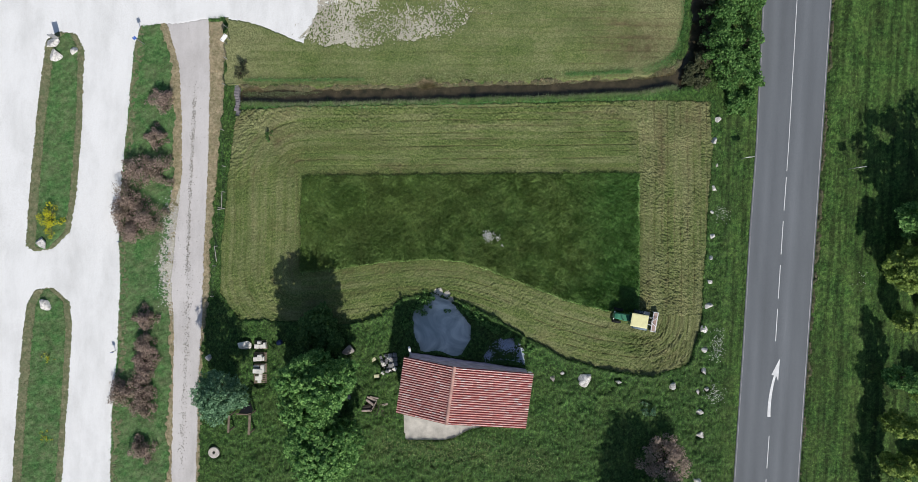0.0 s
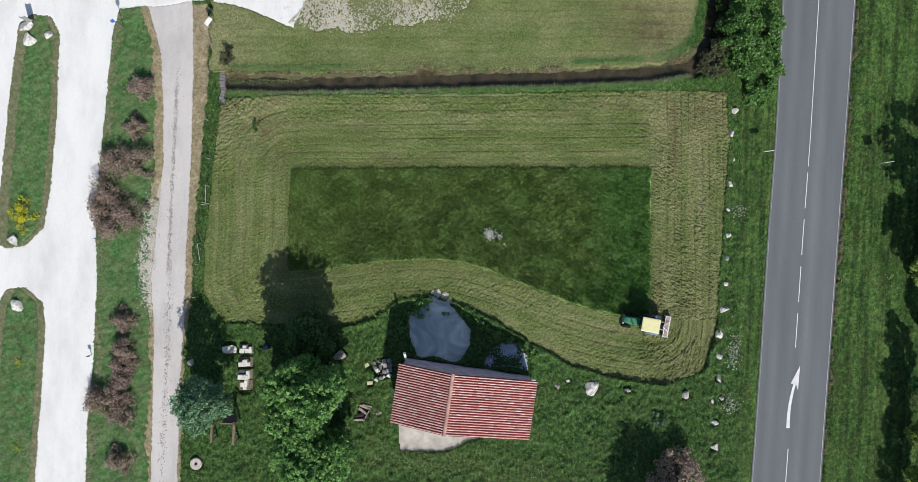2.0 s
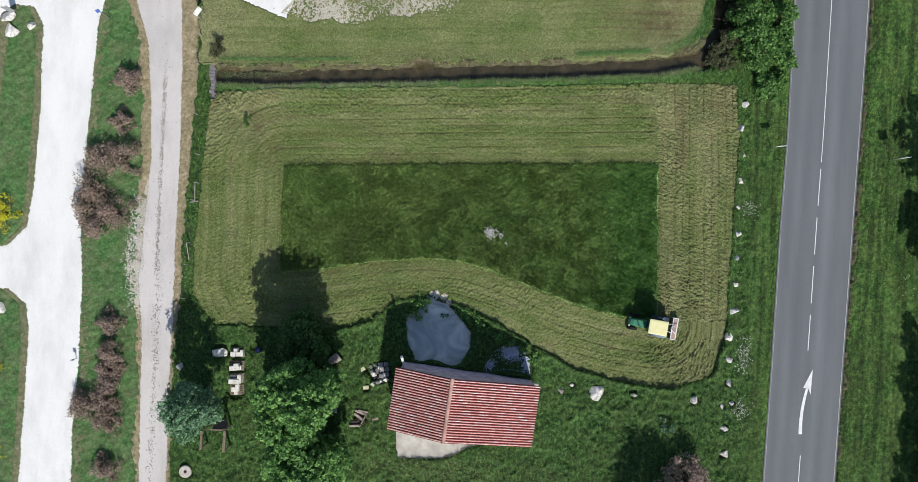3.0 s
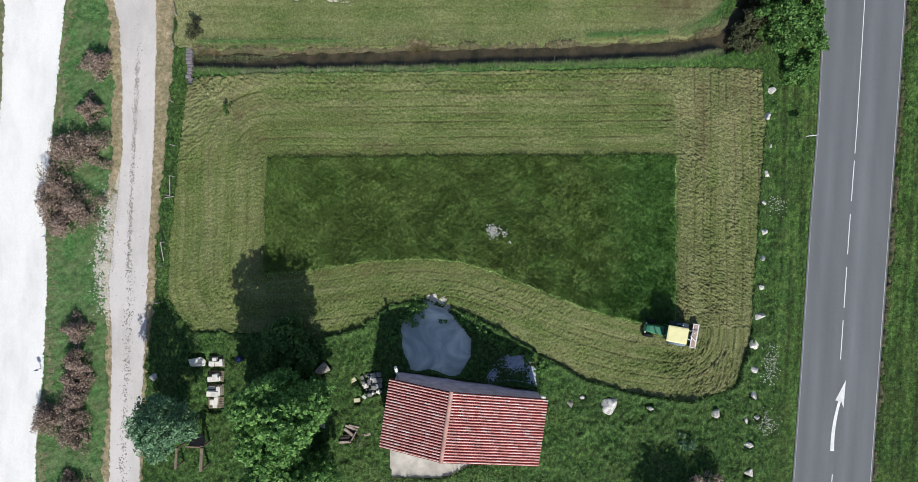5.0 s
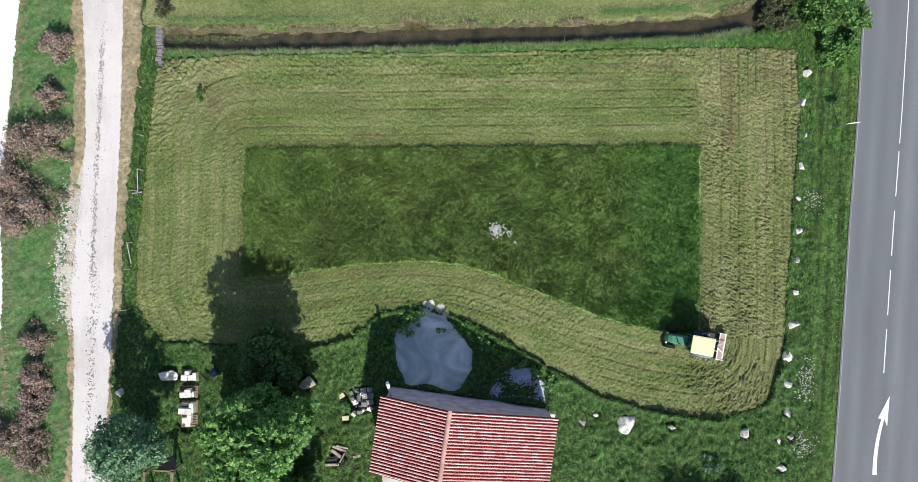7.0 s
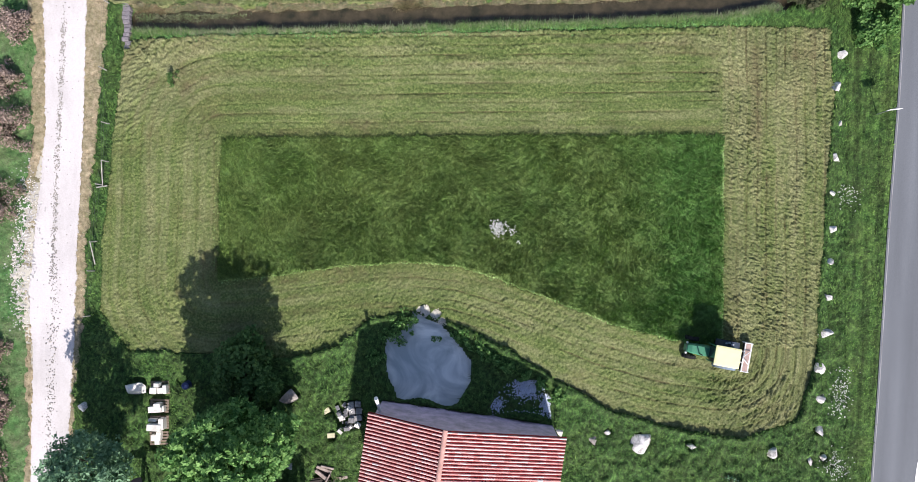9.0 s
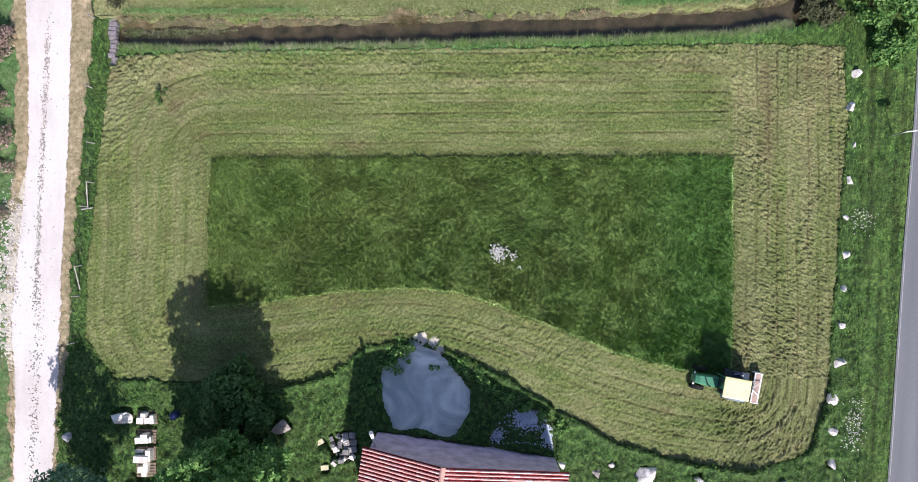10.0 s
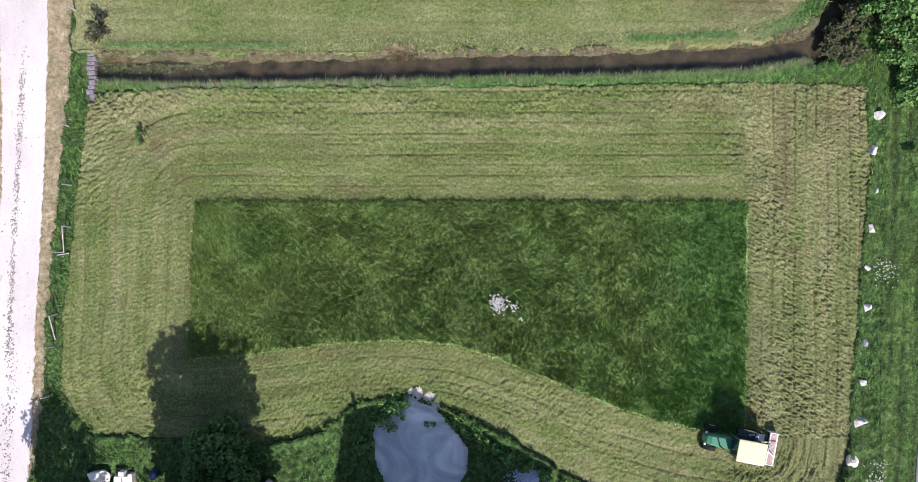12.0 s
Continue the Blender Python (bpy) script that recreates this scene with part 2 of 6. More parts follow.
def mown_material(name, loose):
    """Cut meadow: green stubble under straw-coloured cuttings that lie in rows."""
    m, t, b = nodes_of(name, 0.8, 0.0, 0.2)
    here = world_place(t)
    green = ramp(t, noise_of(t, 0.13, 5, 0.8, here), [(0.40, (0.064, 0.106, 0.027)), (0.5, (0.125, 0.174, 0.051)), (0.60, (0.212, 0.262, 0.091))])
    straw = ramp(t, noise_of(t, 0.12, 5, 0.8, here), [(0.39, (0.117, 0.138, 0.057)), (0.5, (0.233, 0.247, 0.116)), (0.61, (0.354, 0.363, 0.186))])
    a = t.nodes.new("ShaderNodeAttribute")
    a.attribute_name = "dry"
    col = mix(t, green, straw, a.outputs["Fac"])
    if loose:
        isl = t.nodes.new("ShaderNodeNewGeometry").outputs["Random Per Island"]
        col = mix(t, col, ramp(t, isl, [(0.0, (0.6, 0.6, 0.55)), (0.5, (1.05, 1.05, 1.0)), (1.0, (1.8, 1.7, 1.6))]), 1.0, "MULTIPLY")
    bare = t.nodes.new("ShaderNodeAttribute")
    bare.attribute_name = "bare"
    soil = ramp(t, noise_of(t, 0.2, 5, 0.7, here), [(0.3, (0.075, 0.058, 0.030)), (0.7, (0.175, 0.140, 0.078))])
    col = mix(t, col, soil, bare.outputs["Fac"])
    big = ramp(t, noise_of(t, 3.5, 4, 0.6, here), [(0.35, (0.82, 0.86, 0.8)), (0.65, (1.1, 1.06, 1.05))])
    t.links.new(mix(t, col, big, 1.0, "MULTIPLY"), b.inputs["Base Color"])
    bump(t, b, noise_of(t, 0.08, 4, 0.8, here), 0.07, 1.0)
    return m


MAT_MOWN = mown_material("mown_grass", False)
MAT_CUTTINGS = mown_material("loose_cuttings", True)


def gravel_material(name, dark, light, size=0.25):
    m, t, b = nodes_of(name, 0.9, 0.0, 0.2)
    here = world_place(t)
    big = ramp(t, noise_of(t, 2.2, 5, 0.65, here, (1.0, 0.35, 1.0)), [(0.3, dark), (0.55, light), (0.8, tuple(c * 1.05 for c in light))])
    fine = ramp(t, noise_of(t, size * 0.3, 3, 0.7, here), [(0.25, (0.72, 0.70, 0.66)), (0.6, (1, 1, 1))])
    t.links.new(mix(t, big, fine, 0.55, "MULTIPLY"), b.inputs["Base Color"])
    bump(t, b, noise_of(t, size * 0.25, 4, 0.7, here), 0.02, 0.5)
    return m


MAT_YARD = gravel_material("white_gravel", (0.69, 0.685, 0.68), (0.82, 0.815, 0.815))
MAT_SPILL = gravel_material("spilled_gravel", (0.33, 0.31, 0.25), (0.52, 0.49, 0.415), 0.3)
MAT_TRACK = gravel_material("pale_gravel", (0.49, 0.462, 0.452), (0.61, 0.578, 0.57))


def asphalt_material():
    m, t, b = nodes_of("asphalt", 0.85, 0.0, 0.3)
    here = world_place(t)
    u = t.nodes.new("ShaderNodeAttribute")
    u.attribute_name = "across"
    g = 0.150
    wear = ramp(t, u.outputs["Fac"], [(0.0, (g * 1.12,) * 3), (0.10, (g * 1.0,) * 3), (0.20, (g * 1.16,) * 3), (0.30, (g * 0.97,) * 3),
                                     (0.42, (g * 1.1,) * 3), (0.52, (g * 1.0,) * 3), (0.63, (g * 1.22,) * 3), (0.74, (g * 1.0,) * 3), (0.86, (g * 1.13,) * 3), (1.0, (g,) * 3)])
    tint = mix(t, wear, (0.94, 1.01, 1.105), 1.0, "MULTIPLY")
    fine = ramp(t, noise_of(t, 0.05, 3, 0.7, here), [(0.3, (0.8, 0.8, 0.8)), (0.7, (1.12, 1.12, 1.12))])
    stain = ramp(t, noise_of(t, 1.6, 5, 0.6, here, (1.0, 0.12, 1.0)), [(0.3, (0.88, 0.88, 0.88)), (0.7, (1.08, 1.08, 1.08))])
    t.links.new(mix(t, mix(t, tint, fine, 1.0, "MULTIPLY"), stain, 1.0, "MULTIPLY"), b.inputs["Base Color"])
    bump(t, b, noise_of(t, 0.03, 3, 0.7, here), 0.006, 0.6)
    return m


MAT_ASPHALT = asphalt_material()
MAT_PAINT = plain("road_paint", (0.78, 0.78, 0.79), 0.7, spread=0.12, size=0.5)
MAT_EDGE_PAINT = plain("worn_road_paint", (0.45, 0.43, 0.44), 0.7, spread=0.4, size=1.6)
MAT_FAINT_PAINT = plain("faint_road_paint", (0.30, 0.29, 0.30), 0.75, spread=0.4, size=1.2)


def water_material(name, colour, light, rough=0.12):
    m, t, b = nodes_of(name, rough, 0.0, 0.5)
    here = world_place(t)
    col = ramp(t, noise_of(t, 0.9, 5, 0.65, here), [(0.35, colour), (0.65, light)])
    t.links.new(col, b.inputs["Base Color"])
    bump(t, b, noise_of(t, 0.5, 2, 0.5, here), 0.01, 0.3)
    return m


def milky_material(name, colour, light):
    """Still water clouded by pale silt that drifts in swirls."""
    m, t, b = nodes_of(name, 0.16, 0.0, 0.5)
    here = world_place(t)
    n = t.nodes.new("ShaderNodeTexNoise")
    n.inputs["Scale"].default_value, n.inputs["Detail"].default_value, n.inputs["Distortion"].default_value = 0.30, 4.0, 2.6
    t.links.new(here, n.inputs["Vector"])
    t.links.new(ramp(t, n.outputs["Fac"], [(0.35, colour), (0.52, tuple(0.5 * (p + q) for p, q in zip(colour, light))), (0.66, light)]), b.inputs["Base Color"])
    bump(t, b, noise_of(t, 0.5, 2, 0.5, here), 0.01, 0.25)
    return m


MAT_POND = milky_material("milky_water", (0.37, 0.43, 0.44), (0.80, 0.83, 0.80))
MAT_DITCH = water_material("muddy_water", (0.026, 0.026, 0.015), (0.075, 0.060, 0.036), 0.2)


def stone_material(name, dark, light, size=0.3):
    m, t, b = nodes_of(name, 0.9, 0.0, 0.25)
    col = ramp(t, noise_of(t, size, 6, 0.7), [(0.3, dark), (0.6, light)])
    rnd = t.nodes.new("ShaderNodeNewGeometry").outputs["Random Per Island"]
    col = mix(t, col, ramp(t, rnd, [(0, (0.8, 0.8, 0.8)), (1, (1.1, 1.08, 1.05))]), 1.0, "MULTIPLY")
    t.links.new(col, b.inputs["Base Color"])
    bump(t, b, noise_of(t, size * 0.3, 5, 0.7), 0.03, 0.8)
    return m


MAT_ROCK = stone_material("white_limestone", (0.25, 0.235, 0.23), (0.78, 0.76, 0.74), 0.22)
MAT_GREYROCK = stone_material("grey_limestone", (0.20, 0.18, 0.17), (0.42, 0.39, 0.36))
MAT_BLOCK = stone_material("cut_stone", (0.50, 0.49, 0.46), (0.78, 0.77, 0.74), 0.5)
MAT_GREYBLOCK = stone_material("grey_stone_block", (0.13, 0.13, 0.14), (0.32, 0.32, 0.33), 0.4)
MAT_CONCRETE = plain("weathered_concrete", (0.50, 0.47, 0.425), 0.9, spread=0.3, size=1.0)


def leaf_material(name, dark, light, odd=None):
    m, t, b = nodes_of(name, 0.6, 0.0, 0.22)
    rnd = t.nodes.new("ShaderNodeNewGeometry").outputs["Random Per Island"]
    col = ramp(t, rnd, [(0.0, dark), (0.5, tuple(0.72 * p + 0.28 * q for p, q in zip(dark, light))), (1.0, light)])
    if odd:
        col = mix(t, col, odd, ramp(t, noise_of(t, 1.2, 3, 0.6, world_place(t)), [(0.45, (0, 0, 0)), (0.7, (0.8, 0.8, 0.8))]))
    t.links.new(col, b.inputs["Base Color"])
    tr = t.nodes.new("ShaderNodeBsdfTranslucent")
    t.links.new(col, tr.inputs[0])
    mx = t.nodes.new("ShaderNodeMixShader")
    mx.inputs[0].default_value = 0.25
    t.links.new(b.outputs[0], mx.inputs[1])
    t.links.new(tr.outputs[0], mx.inputs[2])
    t.links.new(mx.outputs[0], t.nodes["Material Output"].inputs[0])
    return m


MAT_LEAF = leaf_material("broad_leaf", (0.045, 0.138, 0.029), (0.262, 0.462, 0.138))
MAT_LEAF_DARK = leaf_material("dark_leaf", (0.044, 0.108, 0.026), (0.150, 0.260, 0.075))
MAT_LEAF_BLUE = leaf_material("blue_green_leaf", (0.07, 0.155, 0.078), (0.235, 0.40, 0.235))
MAT_LEAF_YELLOW = leaf_material("yellow_green_leaf", (0.11, 0.185, 0.034), (0.31, 0.40, 0.095))
MAT_LEAF_BROWN = leaf_material("brown_leaf", (0.23, 0.172, 0.145), (0.56, 0.435, 0.37), (0.22, 0.185, 0.125))
MAT_LEAF_OLIVE = leaf_material("olive_leaf", (0.05, 0.065, 0.03), (0.14, 0.145, 0.08))
MAT_LEAF_THICKET = leaf_material("thicket_leaf", (0.042, 0.125, 0.027), (0.19, 0.345, 0.10))
MAT_FLOWER_YELLOW = leaf_material("yellow_bloom", (0.52, 0.50, 0.025), (0.82, 0.80, 0.06))
MAT_FLOWER_WHITE = leaf_material("white_bloom", (0.55, 0.56, 0.52), (0.80, 0.80, 0.78))
MAT_BARK = plain("bark", (0.10, 0.075, 0.055), 0.95, spread=0.4, size=0.2)
MAT_WOOD = plain("weathered_wood", (0.20, 0.16, 0.12), 0.9, spread=0.35, size=0.25)
MAT_DARKWOOD = plain("dark_wood", (0.045, 0.038, 0.032), 0.85, spread=0.35, size=0.25)

# ---------------------------------------------------------------- plan
UNCUT = [(-13.95, 5.8), (16.06, 5.95), (16.05, -6.74), (12.92, -6.22), (9.28, -5.28), (6.15, -3.98), (3.54, -2.94), (0.41, -1.95), (-2.2, -1.72),
         (-6.91, -2.0), (-10.84, -2.58), (-14.15, -2.9)]
FIELD = [(-19.78, 11.58), (-14.79, 11.93), (-4.3, 12.07), (6.16, 12.21), (16.58, 12.45), (22.4, 12.28), (22.56, 8.37), (22.03, 0.56), (21.5, -7.77),
         (20.46, -10.9), (17.34, -12.1), (13.44, -11.53), (9.28, -10.39), (6.15, -8.57), (3.54, -7.01), (0.93, -5.71), (-2.2, -4.5), (-5.34, -5.3),
         (-6.91, -6.76), (-10.05, -7.55), (-15.82, -7.19), (-19.5, -7.03), (-21.3, -4.68), (-21.08, 0.56), (-20.56, 5.81), (-20.04, 9.48)]
NORTH = [(-20.8, 13.9), (-13.74, 13.8), (-4.3, 13.95), (6.16, 14.2), (14.5, 14.5), (18.0, 14.95), (19.4, 16.5), (20.0, 19.3), (20.5, 23), (22.5, 45), (-20.8, 45)]
YARD_EAST = [(-28.48, 19.47), (-29.11, 16.85), (-29.52, 12.12), (-30.04, 6.86), (-30.4, 1.61), (-30.29, -3.63), (-30.55, -9.93), (-31.06, -16.22), (-31.2, -23)]
TRACK_WEST = [(-26.6, 21.5), (-26.11, 19.47), (-25.05, 15.79), (-24.78, 11.06), (-24.77, 5.81), (-25.29, 0.56), (-25.75, -3.63), (-25.44, -7.83), (-25.54, -12.54), (-25.68, -21.6)]
TRACK_EAST = [(-22.31, 19.46), (-22.25, 13.68), (-22.35, 8.43), (-22.56, 3.19), (-22.81, -2.06), (-22.95, -7.3), (-23.25, -12.54), (-23.45, -21.6)]
ISLAND_A = [(-37.03, 17.92), (-35.87, 18.71), (-34.29, 18.54), (-33.6, 17.12), (-33.74, 11.07), (-34.26, 4.24), (-34.78, 0.83), (-36.36, -0.75), (-37.95, -1.01), (-38.8, -0.49), (-38.49, 4.24), (-37.87, 11.08)]
ISLAND_B = [(-38.73, -5.74), (-37.94, -4.43), (-36.36, -4.27), (-34.88, -5.47), (-34.66, -7.84), (-35.02, -14.13), (-35.54, -21.63), (-36.6, -36), (-41.4, -36), (-40.02, -21.65), (-39.61, -15.19), (-39.1, -8.89)]
TOP_GRAVEL = [(-22.3, 19.8), (-20.58, 19.98), (-17.94, 19.18), (-13.74, 17.75), (-12.43, 20.48), (-9.0, 22.0), (-4, 45), (-80, 45), (-80, 19.0), (-28.6, 19.2), (-26.3, 19.5)]
SPARSE = [(-14.2, 18.0), (-11.64, 17.5), (-7.44, 17.3), (-4.3, 17.9), (-0.63, 18.3), (0.93, 19.9), (2.5, 21.5), (4, 26), (-12, 26), (-12.6, 20.4)]
ROAD_WEST = [(27.09, 21.4), (26.45, 8.37), (25.86, 0.56), (25.24, -9.85), (24.44, -21.44)]
ROAD_EAST = [(33.21, 21.38), (32.68, 13.57), (32.14, 5.76), (31.35, -5.68), (30.82, -13.12), (30.24, -21.43)]
DITCH = [(-19.7, 12.78), (-14, 12.68), (-8.5, 12.8), (0.9, 13.08), (9.3, 13.3), (16.5, 13.65), (19.5, 14.2), (21.2, 15.8), (21.7, 19.3), (22.6, 30), (23.6, 45)]
POND = [(-2.3, -4.75), (-1.6, -4.95), (-0.78, -5.5), (0.02, -6.28), (1.02, -7.47), (0.95, -8.86), (0.43, -10.3), (-3.2, -10.0), (-3.96, -8.29), (-4.17, -6.49), (-3.17, -6.09), (-2.3, -5.4)]
PUDDLE = [(2.0, -10.9), (1.9, -10.1), (2.9, -8.9), (3.7, -8.5), (5.2, -8.6), (6.0, -9.8), (5.9, -11.2)]
BARN = [(-4.4, -9.95), (6.2, -11.3), (5.7, -15.6), (-5.0, -14.4)]
APRON = [(-4.9, -14.3), (5.0, -15.4), (3.2, -16.1), (2.3, -16.55), (0.9, -16.9), (-0.3, -17.6), (-1.5, -17.85), (-4.8, -17.75)]
# bare spots where things stand: x, y, radius
CLEAR = [(-6.2, -10.8, 0.9), (-7.8, -14.7, 0.55), (-17.65, -9.4, 0.75), (-17.65, -10.4, 0.75), (-17.65, -11.4, 0.75), (-17.65, -12.4, 0.75), (-18.97, -9.25, 0.6), (-21.75, -18.9, 0.6),
         (-1.7, -4.7, 0.4), (-1.1, -4.9, 0.35), (-0.7, -5.3, 0.3), (-9.75, -9.72, 0.6), (-16.35, -8.95, 0.35), (11.26, -12.3, 0.5), (14.17, -12.55, 0.3), (19.05, -13.0, 0.35), (-7.4, -10.62, 0.3), (-7.25, -12.08, 0.3), (-19.8, 11.6, 0.45), (-19.8, 12.2, 0.4), (-19.8, 13.3, 0.4), (21.85, -9.65, 0.3), (21.75, -11.6, 0.3), (22.05, -13.18, 0.25), (21.4, -15.16, 0.3), (21.4, -17.2, 0.3), (21.2, -13.35, 0.25), (8.4, -12.3, 0.2), (9.28, -11.78, 0.2)]
VERGE, MOWN, TALL, YARD, TRACK, ROAD, WET, DRY, BUILT, SOIL, THIN = range(11)


def kind_at(x, y):
    """What covers the ground at each place."""
    x, y = np.asarray(x, float), np.asarray(y, float)
    wx = x + 0.5 * (vnoise(x, y, 0.9, 3) - 0.5) + 0.22 * (vnoise(x, y, 0.28, 4) - 0.5)
    wy = y + 0.5 * (vnoise(x, y, 0.9, 5) - 0.5) + 0.22 * (vnoise(x, y, 0.28, 6) - 0.5)
    sx, sy = x + 0.35 * (wx - x) + 0.07 * (vnoise(x, y, 0.13, 18) - 0.5), y + 0.35 * (wy - y) + 0.07 * (vnoise(x, y, 0.13, 19) - 0.5)
    gx = x + 0.12 * (wx - x) + 0.11 * (vnoise(x, y, 0.11, 91) - 0.5)
    gy = y + 0.12 * (wy - y) + 0.11 * (vnoise(x, y, 0.11, 92) - 0.5)
    k = np.full(x.shape, VERGE)
    k[inside(FIELD, sx, sy) | inside(NORTH, wx, wy)] = MOWN
    k[inside(UNCUT, sx, sy)] = TALL
    ye, tw, te = along(YARD_EAST, gy), along(TRACK_WEST, gy), along(TRACK_EAST, gy)
    low = sy < 19.6
    west_dry = np.where(y > 2.5, 0.75, 0.35) + 0.5 * (vnoise(x, y, 2.5, 8) - 0.5)
    east_dry = np.interp(y, [-8, -5, 0, 8, 13], [0.25, 0.5, 0.62, 0.9, 1.35]) + 0.2 * (vnoise(x, y, 2.0, 9) - 0.5)
    frayed = 0.3 * (vnoise(x, y, 0.3, 38) - 0.5)
    k[(x > along(TRACK_WEST, y) - west_dry - frayed) & (x < along(TRACK_EAST, y) + east_dry + frayed) & low] = DRY
    beyond = (away(DITCH, wx, wy) < 0.85 + 0.4 * vnoise(x, y, 0.8, 72)) & over_ditch(x, y) & (x > -19.6)
    k[beyond & (k != MOWN)] = SOIL
    k[(wx > tw - 1.7 + 0.26 * np.abs(y + 1.5)) & (sx < tw + 0.1) & (vnoise(x, y, 0.085, 15) * 0.6 + vnoise(x, y, 0.5, 16) * 0.35 + 0.2 * (wx - tw) > 0.32)] = THIN
    k[(gx > tw) & (gx < te) & (wy < 20.5)] = TRACK
    k[(wx > ye) & (wx < ye + 0.7) & (vnoise(x, y, 0.2, 17) > 0.25 + 0.6 * (wx - ye)) & low] = DRY
    k[(gx < ye) & low] = YARD
    for isle in (ISLAND_A, ISLAND_B):
        k[inside(isle, gx, gy)] = DRY
        inner = inside(isle, gx + 0.55, gy) & inside(isle, gx - 0.85, gy)
        k[inner] = VERGE
    k[inside(TOP_GRAVEL, gx + 0.4 * (vnoise(x, y, 2.2, 93) - 0.5), gy + 0.4 * (vnoise(x, y, 2.2, 94) - 0.5))] = YARD
    k[inside(SPARSE, wx, wy) & (vnoise(x, y * 0.75, 0.06, 12) * 0.6 + vnoise(x, y, 0.2, 14) * 0.15 + vnoise(x, y, 1.9, 13) * 0.40 - 0.012 * (x + 9) > 0.56)] = THIN
    k[(wx > along(ROAD_EAST, y) - 0.1) & (wx < along(ROAD_EAST, y) + 0.2)] = SOIL
    k[(x > along(ROAD_WEST, y) - 0.1) & (x < along(ROAD_EAST, y) + 0.1)] = ROAD
    k[away(DITCH, sx, sy) < 0.62] = WET
    bx, by = sx + 0.55 * (vnoise(x, y, 1.3, 95) - 0.5), sy + 0.55 * (vnoise(x, y, 1.3, 96) - 0.5)
    k[inside(POND, bx, by) | inside(PUDDLE, bx, by)] = WET
    for cx, cy, cr in CLEAR:
        k[np.hypot(x - cx, y - cy) < cr + 0.3 * (vnoise(x, y, 0.4, 11) - 0.5)] = BUILT
    k[inside(BARN, x, y) | inside(APRON, x, y)] = BUILT
    return k


# ---------------------------------------------------------------- ground
def spread_lines(fine, reach, grow=1.5):
    """Grid lines: fine ones, and ever wider steps out to the horizon on both sides."""
    lines = list(np.unique(np.round(fine, 3)))
    for sign in (-1, 1):
        v, step = (lines[0] if sign < 0 else lines[-1]), 0.6
        while abs(v) < reach:
            v += sign * step
            step *= grow
            lines.append(v)
    return np.array(sorted(lines))


def over_ditch(x, y):
    """North of the ditch's middle, on its gentle bank."""
    return (y > np.interp(x, [p[0] for p in DITCH[:7]], [p[1] for p in DITCH[:7]])) & (x < 20)


def ground_height(x, y):
    d = away(DITCH, x, y) + 0.25 * (vnoise(x, y, 0.7, 21) - 0.5)
    z = -1.0 * np.clip((np.where(over_ditch(x, y) | (x > 19), 1.05, 0.74) - d) / np.where(over_ditch(x, y), 0.55, 0.3), 0, 1) * (x > -19.7)
    wob = 0.15 * (vnoise(x, y, 0.5, 22) - 0.5)
    px, py = x + 0.55 * (vnoise(x, y, 1.3, 95) - 0.5), y + 0.55 * (vnoise(x, y, 1.3, 96) - 0.5)
    for pool, depth in ((POND, 0.45), (PUDDLE, 0.3)):
        e = away(pool, px, py, True)
        z = np.minimum(z, -depth * np.clip(np.where(inside(pool, px, py), e, -e) / 0.35 + 0.3 + wob, 0, 1))
    return z


gx = spread_lines(np.concatenate([np.arange(-48, 48, 0.6), np.arange(-5, 7, 0.12), np.arange(18, 25, 0.16)]), 2500)
gy = spread_lines(np.concatenate([np.arange(-28, 28, 0.6), np.arange(-12, -4, 0.12), np.arange(11, 17, 0.1)]), 2500)
XX, YY = np.meshgrid(gx, gy)
verts = np.stack([XX, YY, ground_height(XX, YY)], -1).reshape(-1, 3)
ids = np.arange(XX.size).reshape(XX.shape)
quads = np.stack([ids[:-1, :-1], ids[:-1, 1:], ids[1:, 1:], ids[1:, :-1]], -1).reshape(-1, 4)
tagged(new("ground", mesh_np("ground", verts, quads, MAT_GROUND, True)), "green grassy ground with an open drainage ditch", "ground", kind="structure")


def cover(name, kinds, bounds, step, height, material, attrs=None, under=None):
    """A layer of ground cover over the cells of those kinds; it runs down into the ground at its edges."""
    x0, x1, y0, y1 = bounds
    X, Y = np.meshgrid(np.arange(x0, x1, step), np.arange(y0, y1, step))
    X = X + (vnoise(X * 7.1, Y * 7.1, step * 3, 31) - 0.5) * step * 0.7
    Y = Y + (vnoise(X * 7.3, Y * 7.3, step * 3, 32) - 0.5) * step * 0.7
    isin = np.isin(kind_at(X, Y), kinds)
    if under:
        isin |= under(X, Y)
    Z = np.where(isin, height(X, Y), np.minimum(0, ground_height(X, Y)) - 0.01)
    idx = np.arange(X.size).reshape(X.shape)
    keep = isin[:-1, :-1] | isin[:-1, 1:] | isin[1:, 1:] | isin[1:, :-1]
    q = np.stack([idx[:-1, :-1], idx[:-1, 1:], idx[1:, 1:], idx[1:, :-1]], -1)[keep]
    used = np.unique(q)
    back = np.zeros(X.size, np.int64)
    back[used] = np.arange(len(used))
    v = np.stack([X, Y, Z], -1).reshape(-1, 3)[used]
    values = {key: fn(v[:, 0], v[:, 1]) for key, fn in (attrs or {}).items()}
    return new(name, mesh_np(name, v, back[q], material, True, values))


